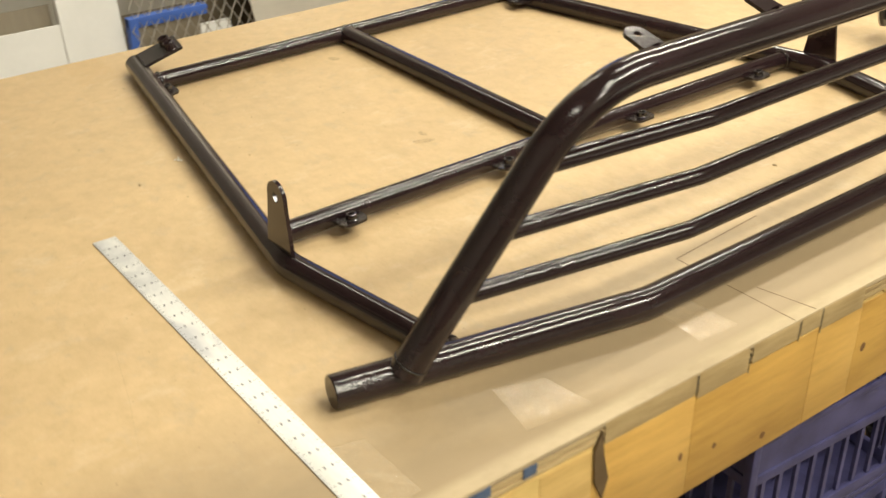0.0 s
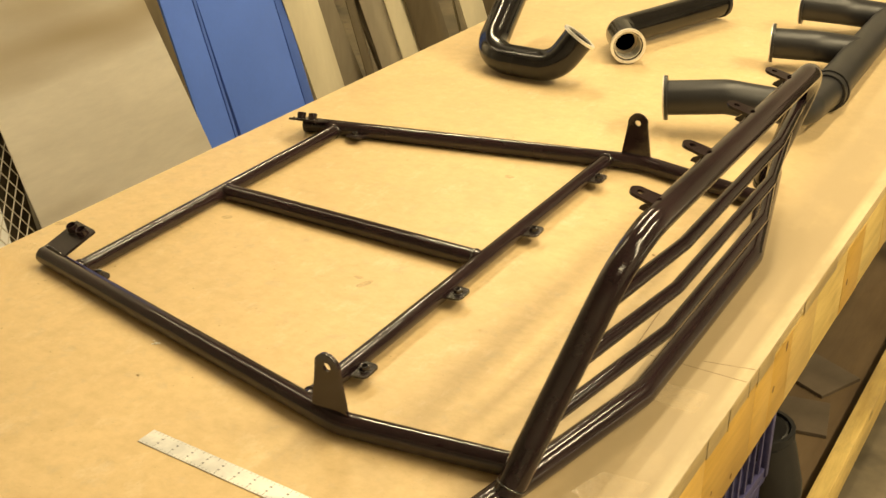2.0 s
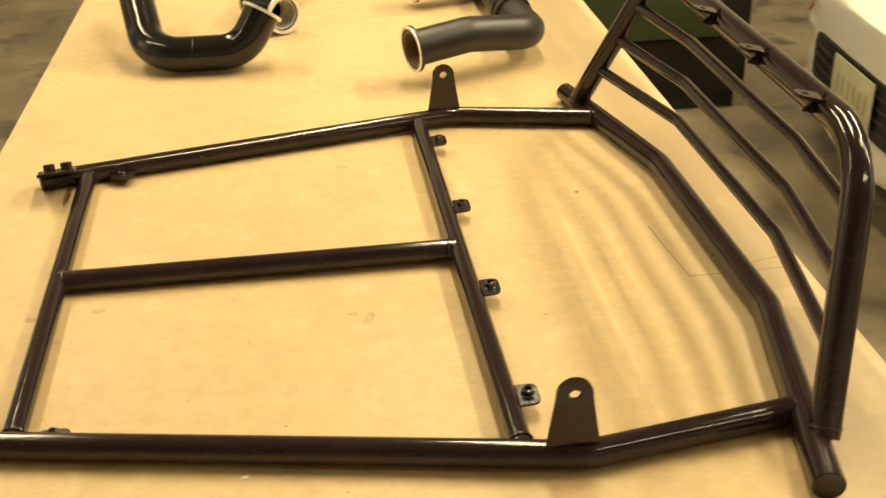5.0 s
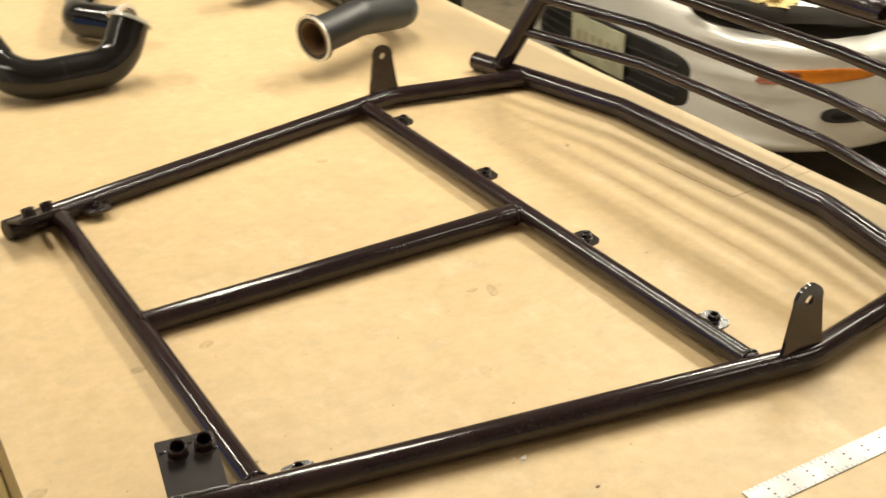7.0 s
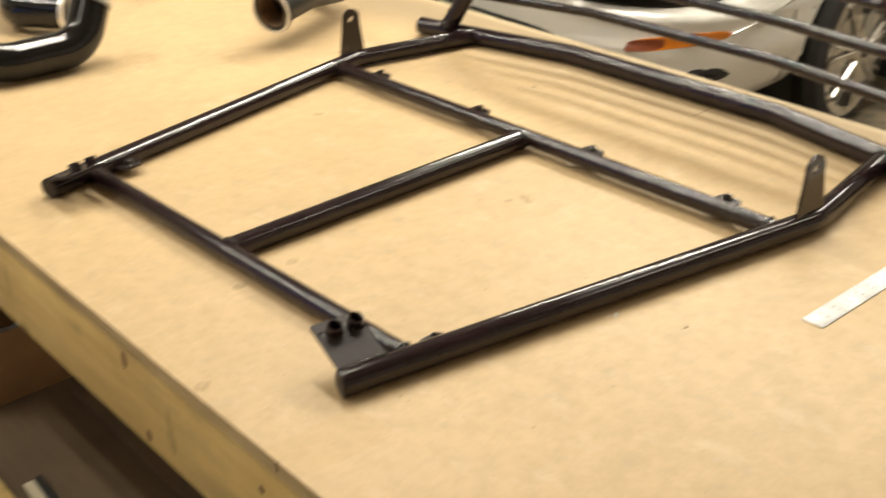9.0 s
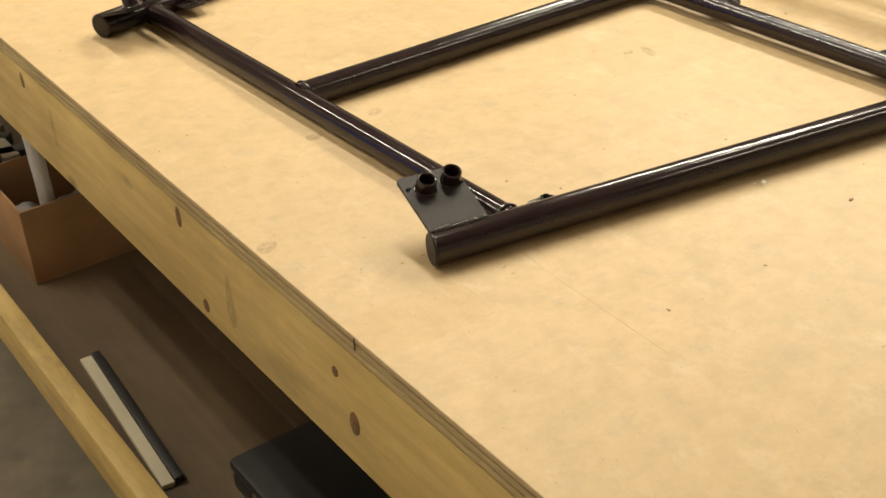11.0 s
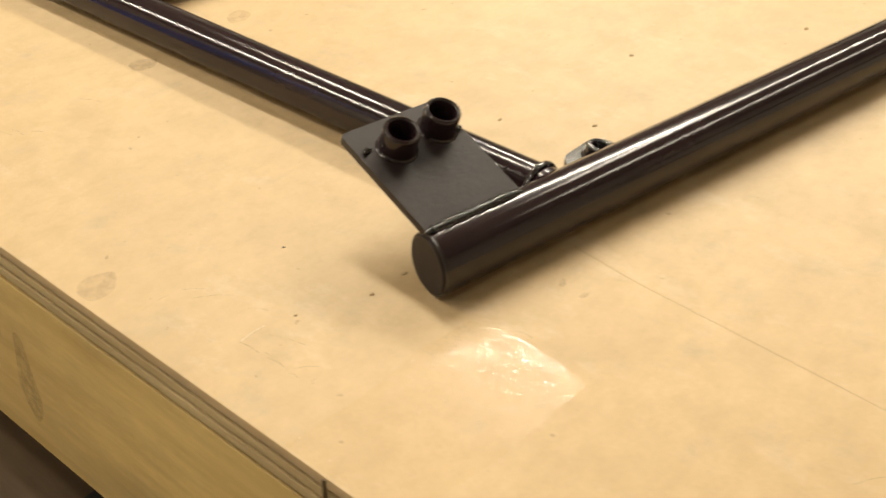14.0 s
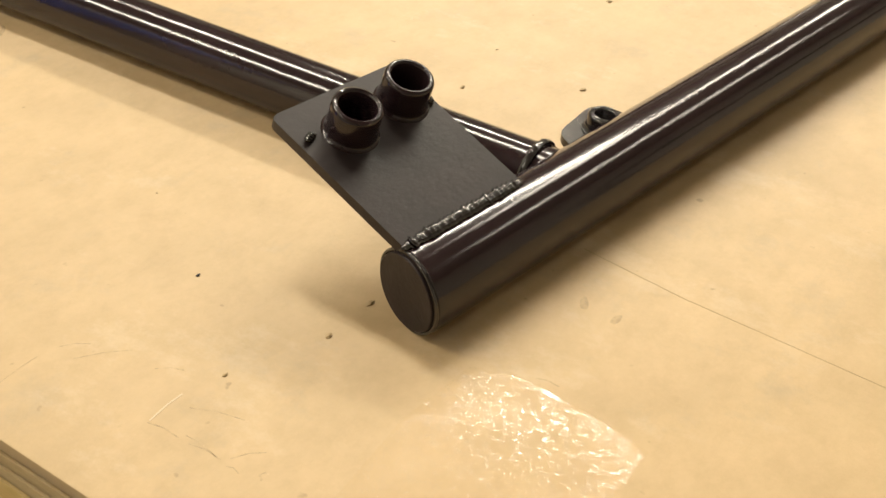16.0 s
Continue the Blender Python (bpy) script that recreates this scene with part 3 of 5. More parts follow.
for y, w, z0, z1 in ((0.985, 0.010, -0.135, -0.030), (0.955, 0.006, -0.120, -0.034), (1.020, 0.007, -0.110, -0.030), (0.640, 0.006, -0.105, -0.050), (0.185, 0.009, -0.125, -0.060)):
    bm = bmesh.new()
    rim = [bm.verts.new((0.0, w * math.cos(a) * (1 + 0.25 * math.sin(3 * a + y * 50)), (z0 + z1) / 2 + (z1 - z0) / 2 * math.sin(a))) for a in [2 * math.pi * k / 20 for k in range(20)]]
    bm.faces.new(rim)
    part("dirt_streak", bm, M_STAIN, bench, "grey dirt streak down the apron", m=pose(TX0 + 0.0004, y, 0.0)).visible_shadow = False
part("splinter", prism_bm([(0, 0), (0.004, -0.03), (0.012, -0.062), (0.006, -0.085), (-0.006, -0.06), (-0.009, -0.02)], 0.003, pose(TX1 + 0.0008, SPLINT_Y, -0.008, 90, 0, 90)), M_PLY, bench, "torn brown strip on the apron")
for y, z, w in SMEARS:
    part("paint_smear", box_bm(TX1 - 0.0008, TX1 + 0.0004, y - w, y + w, z - 0.006, z + 0.006, 0.0005), M_SMEAR, bench, "blue paint smear")


# ---- black tubular frame with bumper hoop ----
frame_thing = thing("tube_frame", "gloss black welded steel tube frame with bumper bars on bench", "tube frame", pose(-0.0055, 0.346, 0, 0, 0, 0.8))
RR, RH, RA, RB, RM, RBAR = 0.0157, 0.0174, 0.0134, 0.0132, 0.0152, 0.0092
RZ = 0.0176   # height of the tube axes over the bench
XA, XB = 0.083, 0.632
END_A, Z_A = {-1: 0.0865, 1: 0.0755}, 0.0142
KNEE = {-1: 0.481, 1: 0.498}
for s in (-1, 1):
    skew = Vector((math.cos(radians(19)), s * math.sin(radians(19)), 0))
    path = fillet([(0, s * 0.346, RR), (0.695, s * KNEE[s], RZ), (0.953, s * 0.441, RZ)], 0.09)
    path.insert(1, Vector(path[0]) + skew * 0.0035)
    rail = part("side_rail", tube_bm(path, RR, 32, edge=0.0022), M_BLACK, frame_thing)
    d = skew
    c = Vector((0, s * 0.346, RR))
    u, v = Vector((-d.y, d.x, 0)), Vector((0, 0, 1))
    lip = [c + d * 0.0012 + (u * math.cos(2 * math.pi * k / 40) + v * math.sin(2 * math.pi * k / 40)) * (RR - 0.0006 + 0.0002 * math.sin(7 * k)) for k in range(41)]
    part("cap_weld", tube_bm(lip, 0.0007, 8), M_WELD, rail, sharp=180)
    part("end_cap", tube_bm([c - d * 0.0004, c + d * 0.002], RR - 0.0014, 32, edge=0.0003), M_DULL, rail, "flat welded end cap")


def rail_y(x, s):
    return 0.346 + (KNEE[s] - 0.346) * x / 0.695


part("cross_tube", tube_bm([(END_A[-1], -rail_y(XA, -1) + 0.006, Z_A), (END_A[1], rail_y(XA, 1) - 0.006, Z_A)], RA, 24), M_BLACK, frame_thing)
part("cross_tube", tube_bm([(XB, -rail_y(XB, -1) + 0.006, RZ + 0.001), (XB, rail_y(XB, 1) - 0.006, RZ + 0.001)], RB, 24), M_BLACK, frame_thing)
part("middle_tube", tube_bm([(XA - 0.001, 0.0, Z_A + 0.0006), (XB - 0.004, -0.006, RZ)], RM, 24), M_BLACK, frame_thing)
for s in (-1, 1):
    for xc, rc, zc in ((END_A[s], RA, Z_A), (XB, RB, RZ + 0.001)):
        y = s * (rail_y(xc, s) - RR - 0.001)
        part("weld_bead", ring_weld_bm((xc, y, zc), (0, 1, 0), rc + 0.0006, 0.0021, 26), M_WELD, frame_thing, sharp=180)
for x in (XA + 0.0055, XB - RB - 0.001):
    part("weld_bead", ring_weld_bm((x, 0.0 if x < 0.3 else -0.006, RZ if x > 0.3 else Z_A + 0.0006), (1, 0, 0), RM + 0.0004, 0.0021, 28), M_WELD, frame_thing, sharp=180)

# bumper: base tube, hoop, three bars, four tabs
BEND_Y, BASE_BX = 0.225, 0.998
base_path = fillet([(0.924, -0.571, RH), (BASE_BX, -BEND_Y, RH), (BASE_BX, BEND_Y, RH), (0.923, 0.576, RH)], 0.10)
part("base_tube", tube_bm(base_path, RH, 28, edge=0.0012), M_BLACK, frame_thing)
FOOT = {-1: Vector((0.948, -0.502, 0.024)), 1: Vector((0.927, 0.498, 0.024))}
HOOP_C = {-1: Vector((1.020, -0.358, 0.2985)), 1: Vector((1.0248, 0.3786, 0.2985))}
hoop_path = fillet([FOOT[-1], HOOP_C[-1], HOOP_C[1], FOOT[1]], 0.119, 16)
part("hoop", tube_bm(hoop_path, RH, 32), M_BLACK, frame_thing)
for s in (-1, 1):
    d = (HOOP_C[s] - FOOT[s]).normalized()
    part("weld_bead", ring_weld_bm(FOOT[s] + d * 0.011, d, RH + 0.0002, 0.0016, 40), M_WELD, frame_thing, sharp=180)
    part("weld_bead", ring_weld_bm((0.938, s * 0.444, RZ), (1, -s * 0.18, 0), RR + 0.0004, 0.0022, 30), M_WELD, frame_thing, sharp=180)
for zb, bx in ((0.100, 1.014), (0.163, 1.019), (0.227, 1.024)):
    ends = {s: FOOT[s].lerp(HOOP_C[s], (zb - FOOT[s].z) / (HOOP_C[s].z - FOOT[s].z)) for s in (-1, 1)}
    bp = fillet([ends[-1], (bx, -0.19, zb), (bx, 0.20, zb), ends[1]], 0.08)
    part("bumper_bar", tube_bm(bp, RBAR, 18), M_BLACK, frame_thing)

TAB_Y = (-0.265, -0.097, 0.075, 0.247)
TOP_X, TOP_Z = 1.022, 0.2985
for y in TAB_Y:
    outline = arc2(0, 0.027, 0.0125, -8, 188, 12) + [(-0.0140, 0.0), (0.0140, 0.0)]
    m = pose(TOP_X - 0.006, y, TOP_Z + 0.012, 0, 0, 90) @ pose(0, 0, 0, 14, 0, 0)
    tab = part("bumper_tab", prism_bm(outline, 0.004, m, (0, 0.026, 0.0045)), M_BLACK, frame_thing, sharp=30)
    tip = [(-0.004, -0.008), (-0.032, -0.001), (-0.030, 0.003), (-0.006, 0.019)]
    part("gusset", prism_bm(tip, 0.004, pose(TOP_X, y, TOP_Z, 90, 0, 0), bevel=0.0006), M_BLACK, tab)


# tall upright tabs at the rail bends
for s in (-1, 1):
    outline = arc2(0.0, 0.066, 0.0195, -10, 190, 16) + [(-0.029, 0.0), (0.029, 0.0)]
    ty = KNEE[s] - 0.0015
    m = pose(0.682, s * ty, RZ + 0.012, 90, 0, s * 3.0)
    tab = part("mounting_tab", prism_bm(outline, 0.0048, m, (0.0, 0.066, 0.0062)), M_BLACK, frame_thing, "flat black tab with a round hole", sharp=30)
    part("weld_bead", bead_bm((0.655, s * (ty - 0.0030), RZ + 0.0140), (0.710, s * (ty - 0.0002), RZ + 0.0140), (0, -s, 0), (0, 0, 1), 0.0030, 18, 9), M_WELD, tab, sharp=180)


def boss_bm(m, ro, ri, h):
    """A hollow round boss with a weld fillet at its foot and rounded rims."""
    prof = [(ro + 0.0016, 0.0), (ro + 0.0008, 0.0004), (ro + 0.0002, 0.0012), (ro, 0.0022), (ro, h - 0.0014), (ro - 0.0003, h - 0.0006), (ro - 0.001, h - 0.0001), (ro - 0.0016, h),
            (ri + 0.0011, h), (ri + 0.0004, h - 0.0003), (ri, h - 0.001), (ri, h * 0.3), (ri - 0.0008, 0.001), (0.0008, 0.0006)]
    bm = bmesh.new()
    rows = [[bm.verts.new(m @ Vector((r * math.cos(2 * math.pi * k / 32), r * math.sin(2 * math.pi * k / 32), z))) for k in range(32)] for r, z in prof]
    for a, b in zip(rows, rows[1:]):
        for k in range(32):
            bm.faces.new((a[k], a[(k + 1) % 32], b[(k + 1) % 32], b[k]))
    bm.faces.new(rows[-1])
    bmesh.ops.recalc_face_normals(bm, faces=bm.faces[:])
    return bm


def lug(x, y, ang, z=0.019):
    """A small rounded plate with a threaded nut, welded to a tube."""
    m = pose(x, y, z, 0, 0, ang) @ pose(0, 0, 0, 3.5, 2.0, 0)
    outline = [(-0.019, -0.004), (0.019, -0.004)] + arc2(0.009, 0.016, 0.0095, 0, 90, 5) + arc2(-0.009, 0.016, 0.0095, 90, 180, 5)
    lg = part("lug", prism_bm(outline, 0.0032, m, (0, 0.013, 0.004)), M_LUG, frame_thing, sharp=30)
    part("nut", boss_bm(m @ pose(0, 0.013, 0.0020), 0.0068, 0.0040, 0.0075), M_WELD, lg, "small round weld nut", sharp=60)
    return lg


for y in (-0.369, -0.123, 0.124, 0.381):
    lug(XB + RB - 0.001, y, -90)
for s in (-1, 1):
    lug(0.130, s * (rail_y(0.130, s) - (0.006 if s < 0 else 0.016)), 0 if s < 0 else 180, 0.0135 if s < 0 else 0.013)


def end_bracket(s):
    """Sloped plate with two threaded bosses on the open end of a rail."""
    tilt = 19.0
    m = pose(0.0, s * 0.343, 2 * RR - 0.0015, 0, 0, s * 11.5) @ pose(0, 0, 0, -s * tilt, 0, 0)
    if s > 0:
        m = m @ Matrix.Diagonal((1, -1, 1, 1))
    outline = [(0.002, 0.0), (0.059, 0.0), (0.0565, 0.064), (0.0555, 0.066), (0.0535, 0.067), (0.0015, 0.067), (-0.0003, 0.0662), (-0.001, 0.0645)]
    br = part("end_bracket", prism_bm(outline, 0.0042, m), M_DULL, frame_thing, "sloped black plate with two bosses", sharp=30)
    for bx, by in ((0.0195, 0.0485), (0.0455, 0.0505)):
        part("boss", boss_bm(m @ pose(bx, by, 0.0020), 0.0091, 0.0066, 0.0132), M_BLACK, br, "threaded boss", sharp=60)
    for wx, wy, wl in ((0.0055, 0.052, 0.005), (0.0335, 0.058, 0.004), (0.0565 - 0.0005, 0.045, 0.003)):
        part("weld_spot", bead_bm(m @ Vector((wx - wl / 2, wy, 0.0022)), m @ Vector((wx + wl / 2, wy + 0.002, 0.0022)), (0.2, 0.8, 0.1), (0, 0, 1), 0.0020, 4, 5), M_WELD, br, sharp=180)
    n = (m.to_3x3() @ Vector((0, 0, 1))).normalized()
    v = (m.to_3x3() @ Vector((0, 1, 0))).normalized()
    part("weld_bead", bead_bm(m @ Vector((0.002, 0.0006, 0.0012)), m @ Vector((0.060, 0.0006, 0.0012)), v, n, 0.0028, 26, 3), M_WELD, br, sharp=180)
    return br


end_bracket(-1)
end_bracket(1)


# ---- steel rule ----
rule = thing("steel_rule", "long worn aluminium rule lying flat on the bench", "ruler", pose(0.489, -0.257, 0, 0, 0, -0.3))
part("blade", box_bm(0, 0.605, -0.0142, 0.0142, 0.0002, 0.0016, 0.0003), M_ALU, rule)
bm = bmesh.new()
for k in range(1, 95):
    x = k * 0.00635
    ln = 0.006 if k % 4 == 0 else (0.004 if k % 2 == 0 else 0.0028)
    for e in (-1, 1):
        y0, y1 = sorted((e * 0.0138, e * (0.0138 - ln)))
        box_bm(x - 0.0002, x + 0.0002, y0, y1, 0.0016, 0.0018, bm=bm)
tagged(part("tick_marks", bm, M_MARK, rule), kind="stuff")
for k in range(1, 24):
    for e in (-1, 1):
        part("numeral_bar", box_bm(k * 0.0254 - 0.0014, k * 0.0254 + 0.0014, e * 0.0042 - 0.0011, e * 0.0042 + 0.0011, 0.0016, 0.0018), M_MARK, rule)


# ---- pipes on the bench ----
def flange_ring(name, c, axis, r_out, r_in, thick, mat, parent, label=""):
    a = Vector(axis).normalized()
    return part(name, tube_bm([Vector(c) - a * thick / 2, Vector(c) + a * thick / 2], r_out, 32, hollow=r_out - r_in), mat, parent, label, sharp=40)


ub = thing("u_bend_pipe", "gloss black U-bend exhaust pipe lying on the bench", "exhaust pipe", pose(0.205, 1.36, 0.0))
RU = 0.0365
up = fillet([(-0.170, 0.240, 0.210), (-0.090, -0.125, RU + 0.0005), (0.098, -0.135, RU + 0.004), (0.142, -0.105, 0.112)], 0.085, 14)
part("bent_tube", tube_bm(up, RU, 32, hollow=0.003), M_GLOSS, ub, "gloss black bent tube")
e1 = up[-1]
flange_ring("flange", e1, up[-1] - up[-2], RU + 0.006, RU - 0.003, 0.006, M_STEEL, ub, "bare steel flange ring")
part("weld_seam", ring_weld_bm((0.0, -0.130, 0.0387), (1, -0.05, 0.02), RU - 0.0002, 0.0010, 50), M_WELD, ub, sharp=180)

rp = thing("elbow_pipe", "gloss black elbow pipe with bare steel flange on the bench", "exhaust pipe", pose(0.40, 1.50, 0.0))
pp = fillet([(-0.015, -0.052, 0.046), (-0.085, 0.050, 0.046), (0.035, 0.44, 0.046)], 0.05, 12)
part("bent_tube", tube_bm(pp, 0.0365, 32, hollow=0.003), M_GLOSS, rp, "gloss black bent tube")
flange_ring("flange", pp[0], pp[0] - pp[1], 0.0430, 0.0360, 0.008, M_STEEL, rp, "pale machined steel flange")
inward = (pp[1] - pp[0]).normalized()
part("liner", tube_bm([pp[0] + inward * 0.001, pp[0] + inward * 0.042], 0.0330, 32, hollow=0.0015), M_STEEL, rp, "bare steel inside of the pipe")
part("stop_ring", tube_bm([pp[0] + inward * 0.043, pp[0] + inward * 0.047], 0.0325, 32, hollow=0.008), M_GREYSHEET, rp, "dull steel step inside the pipe")
flange_ring("collar", pp[-1], pp[-1] - pp[-2], 0.040, 0.031, 0.012, M_SATIN, rp)

mf = thing("exhaust_manifold", "satin black exhaust manifold with flanged branch pipes on the bench", "exhaust manifold", pose(0.0, 0.0, 0.0))
RP = 0.0355
COLLECTOR = [(0.8865, 1.355, 0.0425), (0.883, 1.45, 0.041), (0.872, 1.75, 0.040), (0.862, 2.16, 0.040)]
BRANCHES = [[(0.637, 1.068, 0.075), (0.750, 1.108, 0.085), (0.890, 1.172, 0.062), (0.887, 1.37, 0.0428)],
            [(0.690, 1.597, 0.061), (0.790, 1.622, 0.061), (0.874, 1.690, 0.042)],
            [(0.660, 1.940, 0.066), (0.770, 1.955, 0.064), (0.868, 2.030, 0.042)]]
for pts in BRANCHES:
    bp = fillet(pts, 0.058, 14)
    branch = part("branch_pipe", tube_bm(bp, RP, 32, hollow=0.003), M_SATIN, mf)
    d = (bp[0] - bp[1]).normalized()
    flange_ring("flange", bp[0] - d * 0.001, d, RP + 0.0105, RP - 0.003, 0.006, M_SATIN, branch)
    flange_ring("flange_face", bp[0] + d * 0.0036, d, RP + 0.0105, RP + 0.0050, 0.0022, M_STEEL, branch, "bare steel flange face")
    part("bore", tube_bm([bp[0] + d * 0.0022, bp[0] - d * 0.05], RP - 0.0032, 32, hollow=0.001), M_BORE, branch, "brown rusted bore")
cp = fillet(COLLECTOR, 0.3, 8)
part("collector_pipe", tube_bm(cp, 0.0385, 32, hollow=0.003), M_SATIN, mf)
for y, r, w in ((1.362, 0.0425, 0.022), (1.381, 0.0455, 0.012)):
    flange_ring("clamp_band", (0.8865 - 0.037 * (y - 1.355), y, 0.0425 - 0.016 * (y - 1.355)), (-0.037, 1, -0.016), r, 0.037, w, M_SATIN, mf)


# ---- marks and litter on the bench top ----
def strip(name, pts, width, z, mat, label, category):
    bm = bmesh.new()
    pts = [Vector((*p, 0)) for p in pts]
    rows = []
    for i, p in enumerate(pts):
        d = (pts[min(i + 1, len(pts) - 1)] - pts[max(i - 1, 0)]).normalized()
        n = Vector((-d.y, d.x, 0)) * width / 2
        rows.append([bm.verts.new(p + n + Vector((0, 0, z))), bm.verts.new(p - n + Vector((0, 0, z)))])
    for a, b in zip(rows, rows[1:]):
        bm.faces.new((a[0], a[1], b[1], b[0]))
    ret = bmesh.ops.extrude_face_region(bm, geom=bm.faces[:])
    for v in ret["geom"]:
        if isinstance(v, bmesh.types.BMVert):
            v.co.z -= z
    return part(name, bm, mat, bench, label)


for pts in ([(1.005, 0.253), (1.096, 0.255)], [(1.028, 0.275), (1.096, 0.291)], [(0.919, 0.406), (0.932, 0.250)], [(0.934, 0.251), (0.985, 0.252)],
            [(0.075, -0.028), (0.071, -0.070), (0.070, -0.110), (0.069, -0.148), (0.067, -0.22)], [(0.715, -0.338), (0.80, -0.360), (0.868, -0.381), (0.94, -0.402)]):
    strip("scribed_line", pts, 0.0015 if pts[0][0] > 0.9 else 0.00026, 0.00010, M_PENCIL if pts[0][0] > 0.9 else M_FAINT, "thin dark scribed line", "mark")


def tape(pts, mat=M_TAPE):
    bm = bmesh.new()
    top = [bm.verts.new((x, y, 0.0007)) for x, y in pts]
    bm.faces.new(top)
    ob = part("clear_tape", bm, mat)
    ob.visible_shadow = False
    return tagged(ob, "glossy clear packing tape stuck to the hardboard", "tape", "tape patches")


tape([(-0.004, -0.028), (0.002, -0.046), (0.001, -0.070), (-0.003, -0.092), (-0.060, -0.090), (-0.1105, -0.082), (-0.1115, -0.022), (-0.070, -0.026), (-0.035, -0.024)])
tape([(0.997, -0.075), (1.013, -0.022), (1.072, -0.012), (1.064, -0.088)], M_TAPE_OLD)
tape([(0.975, -0.250), (0.984, -0.214), (1.070, -0.212), (1.075, -0.262)], M_TAPE_OLD)

tape([(1.000, 0.150), (1.004, 0.196), (1.066, 0.200), (1.062, 0.146)], M_TAPE_OLD)

rnd = random.Random(7)
bm = bmesh.new()
for k in range(90):
    x, y = rnd.uniform(TX0 + 0.02, TX1 - 0.02), rnd.uniform(-0.45, 1.6)
    s = rnd.choice((0.0004, 0.0005, 0.0007, 0.0011))
    r = bmesh.ops.create_icosphere(bm, subdivisions=1, radius=s)
    a = rnd.uniform(0, 3.14)
    for v in r["verts"]:
        c = v.co.copy()
        c.x *= rnd.choice((1.0, 2.2))
        v.co = Vector((x + c.x * math.cos(a) - c.y * math.sin(a), y + c.x * math.sin(a) + c.y * math.cos(a), max(0.0, s * 0.4 + c.z * 0.5)))
tagged(part("debris", bm, M_CHIP), "fine brown specks and wood crumbs on the bench", "debris", kind="stuff")


def crumb(x, y, s, mat, label, cat):
    bm = bmesh.new()
    r = bmesh.ops.create_icosphere(bm, subdivisions=2, radius=s)
    for v in r["verts"]:
        n = noise.noise(v.co * (1.6 / s) + Vector((x * 9, y * 9, 1)))
        v.co = v.co * (1 + 0.5 * n)
        v.co = Vector((x + v.co.x * 1.5, y + v.co.y, max(0.0, v.co.z * 0.55 + s * 0.35)))
    return tagged(part("crumb", bm, mat), label, cat, "crumbs on the bench")


for x, y, z in ((0.338, -0.089, 0.0024), (0.3415, -0.0865, 0.0016), (0.3345, -0.0925, 0.0014), (0.3300, -0.0850, 0.0012)):
    crumb(x, y, z, M_LINT, "small flake of pale lint on the bench", "lint")
crumb(0.106, 0.050, 0.0013, M_CHIP, "small brown wood chip on the bench", "wood chip")
crumb(-0.0215, 0.0745, 0.0006, M_TRIM, "tiny dark speck on the bench", "speck")
crumb(-0.019, 0.018, 0.0009, M_CHIP, "tiny brown chip on the bench", "wood chip")
for x, y, z in ((0.841, 0.538, 0.0024), (0.377, -0.162, 0.0018), (-0.053, 0.033, 0.0007), (0.147, 0.073, 0.0009), (0.719, 0.185, 0.0016), (0.382, -0.004, 0.0013)):
    crumb(x, y, z, M_CHIP, "small brown wood chip on the bench", "wood chip")
# short dark scratches near the back corner and loose ones further off
for x0, y0, x1, y1, w in ((-0.075, 0.085, -0.068, 0.078, 0.3), (-0.076, 0.077, -0.062, 0.065, 0.3), (-0.097, 0.087, -0.082, 0.087, 0.3), (-0.064, 0.053, -0.059, 0.045, 0.35), (-0.070, 0.032, -0.064, 0.015, 0.35),
                          (-0.082, 0.038, -0.081, 0.026, 0.45), (-0.081, 0.022, -0.080, 0.010, 0.35), (-0.079, 0.025, -0.080, 0.012, 0.3), (-0.078, 0.008, -0.070, 0.001, 0.35), (-0.081, 0.007, -0.081, 0.002, 0.4), (-0.078, -0.003, -0.076, -0.005, 0.5),
                          (0.005, -0.048, 0.006, -0.056, 0.5), (-0.001, 0.270, 0.006, 0.256, 0.4), (-0.047, 0.268, -0.046, 0.258, 0.4), (-0.041, 0.258, -0.037, 0.253, 0.7), (-0.058, 0.282, -0.050, 0.262, 0.3),
                          (0.45, 0.31, 0.463, 0.322, 0.4), (0.80, 0.18, 0.83, 0.215, 0.4), (0.62, -0.09, 0.61, -0.12, 0.4), (0.02, -0.20, 0.035, -0.21, 0.35), (0.06, -0.235, 0.075, -0.240, 0.35)):
    strip("scratch", [(x0, y0), ((x0 + x1) / 2 + 0.0008, (y0 + y1) / 2 + 0.0004), (x1, y1)], w * 0.001, 0.00004, M_SCRATCH, "short dark scratch", "mark")
strip("scratch", [(-0.081, 0.038), (-0.073, 0.0385), (-0.067, 0.038)], 0.0005, 0.0001, M_PALE, "short pale scratch", "mark")


def stain(x, y, rx, ry, turn):
    """A faint round stain soaked into the board."""
    bm = bmesh.new()
    rim = [bm.verts.new((rx * math.cos(a) * (1 + 0.12 * math.sin(3 * a + x * 40)), ry * math.sin(a) * (1 + 0.1 * math.cos(2 * a + y * 30)), 0.0)) for a in [2 * math.pi * k / 28 for k in range(28)]]
    bm.faces.new(rim)
    ob = part("stain", bm, M_STAIN, bench, "faint grey round stain", m=pose(x, y, 0.0003, 0, 0, turn))
    ob.visible_shadow = False
    return ob


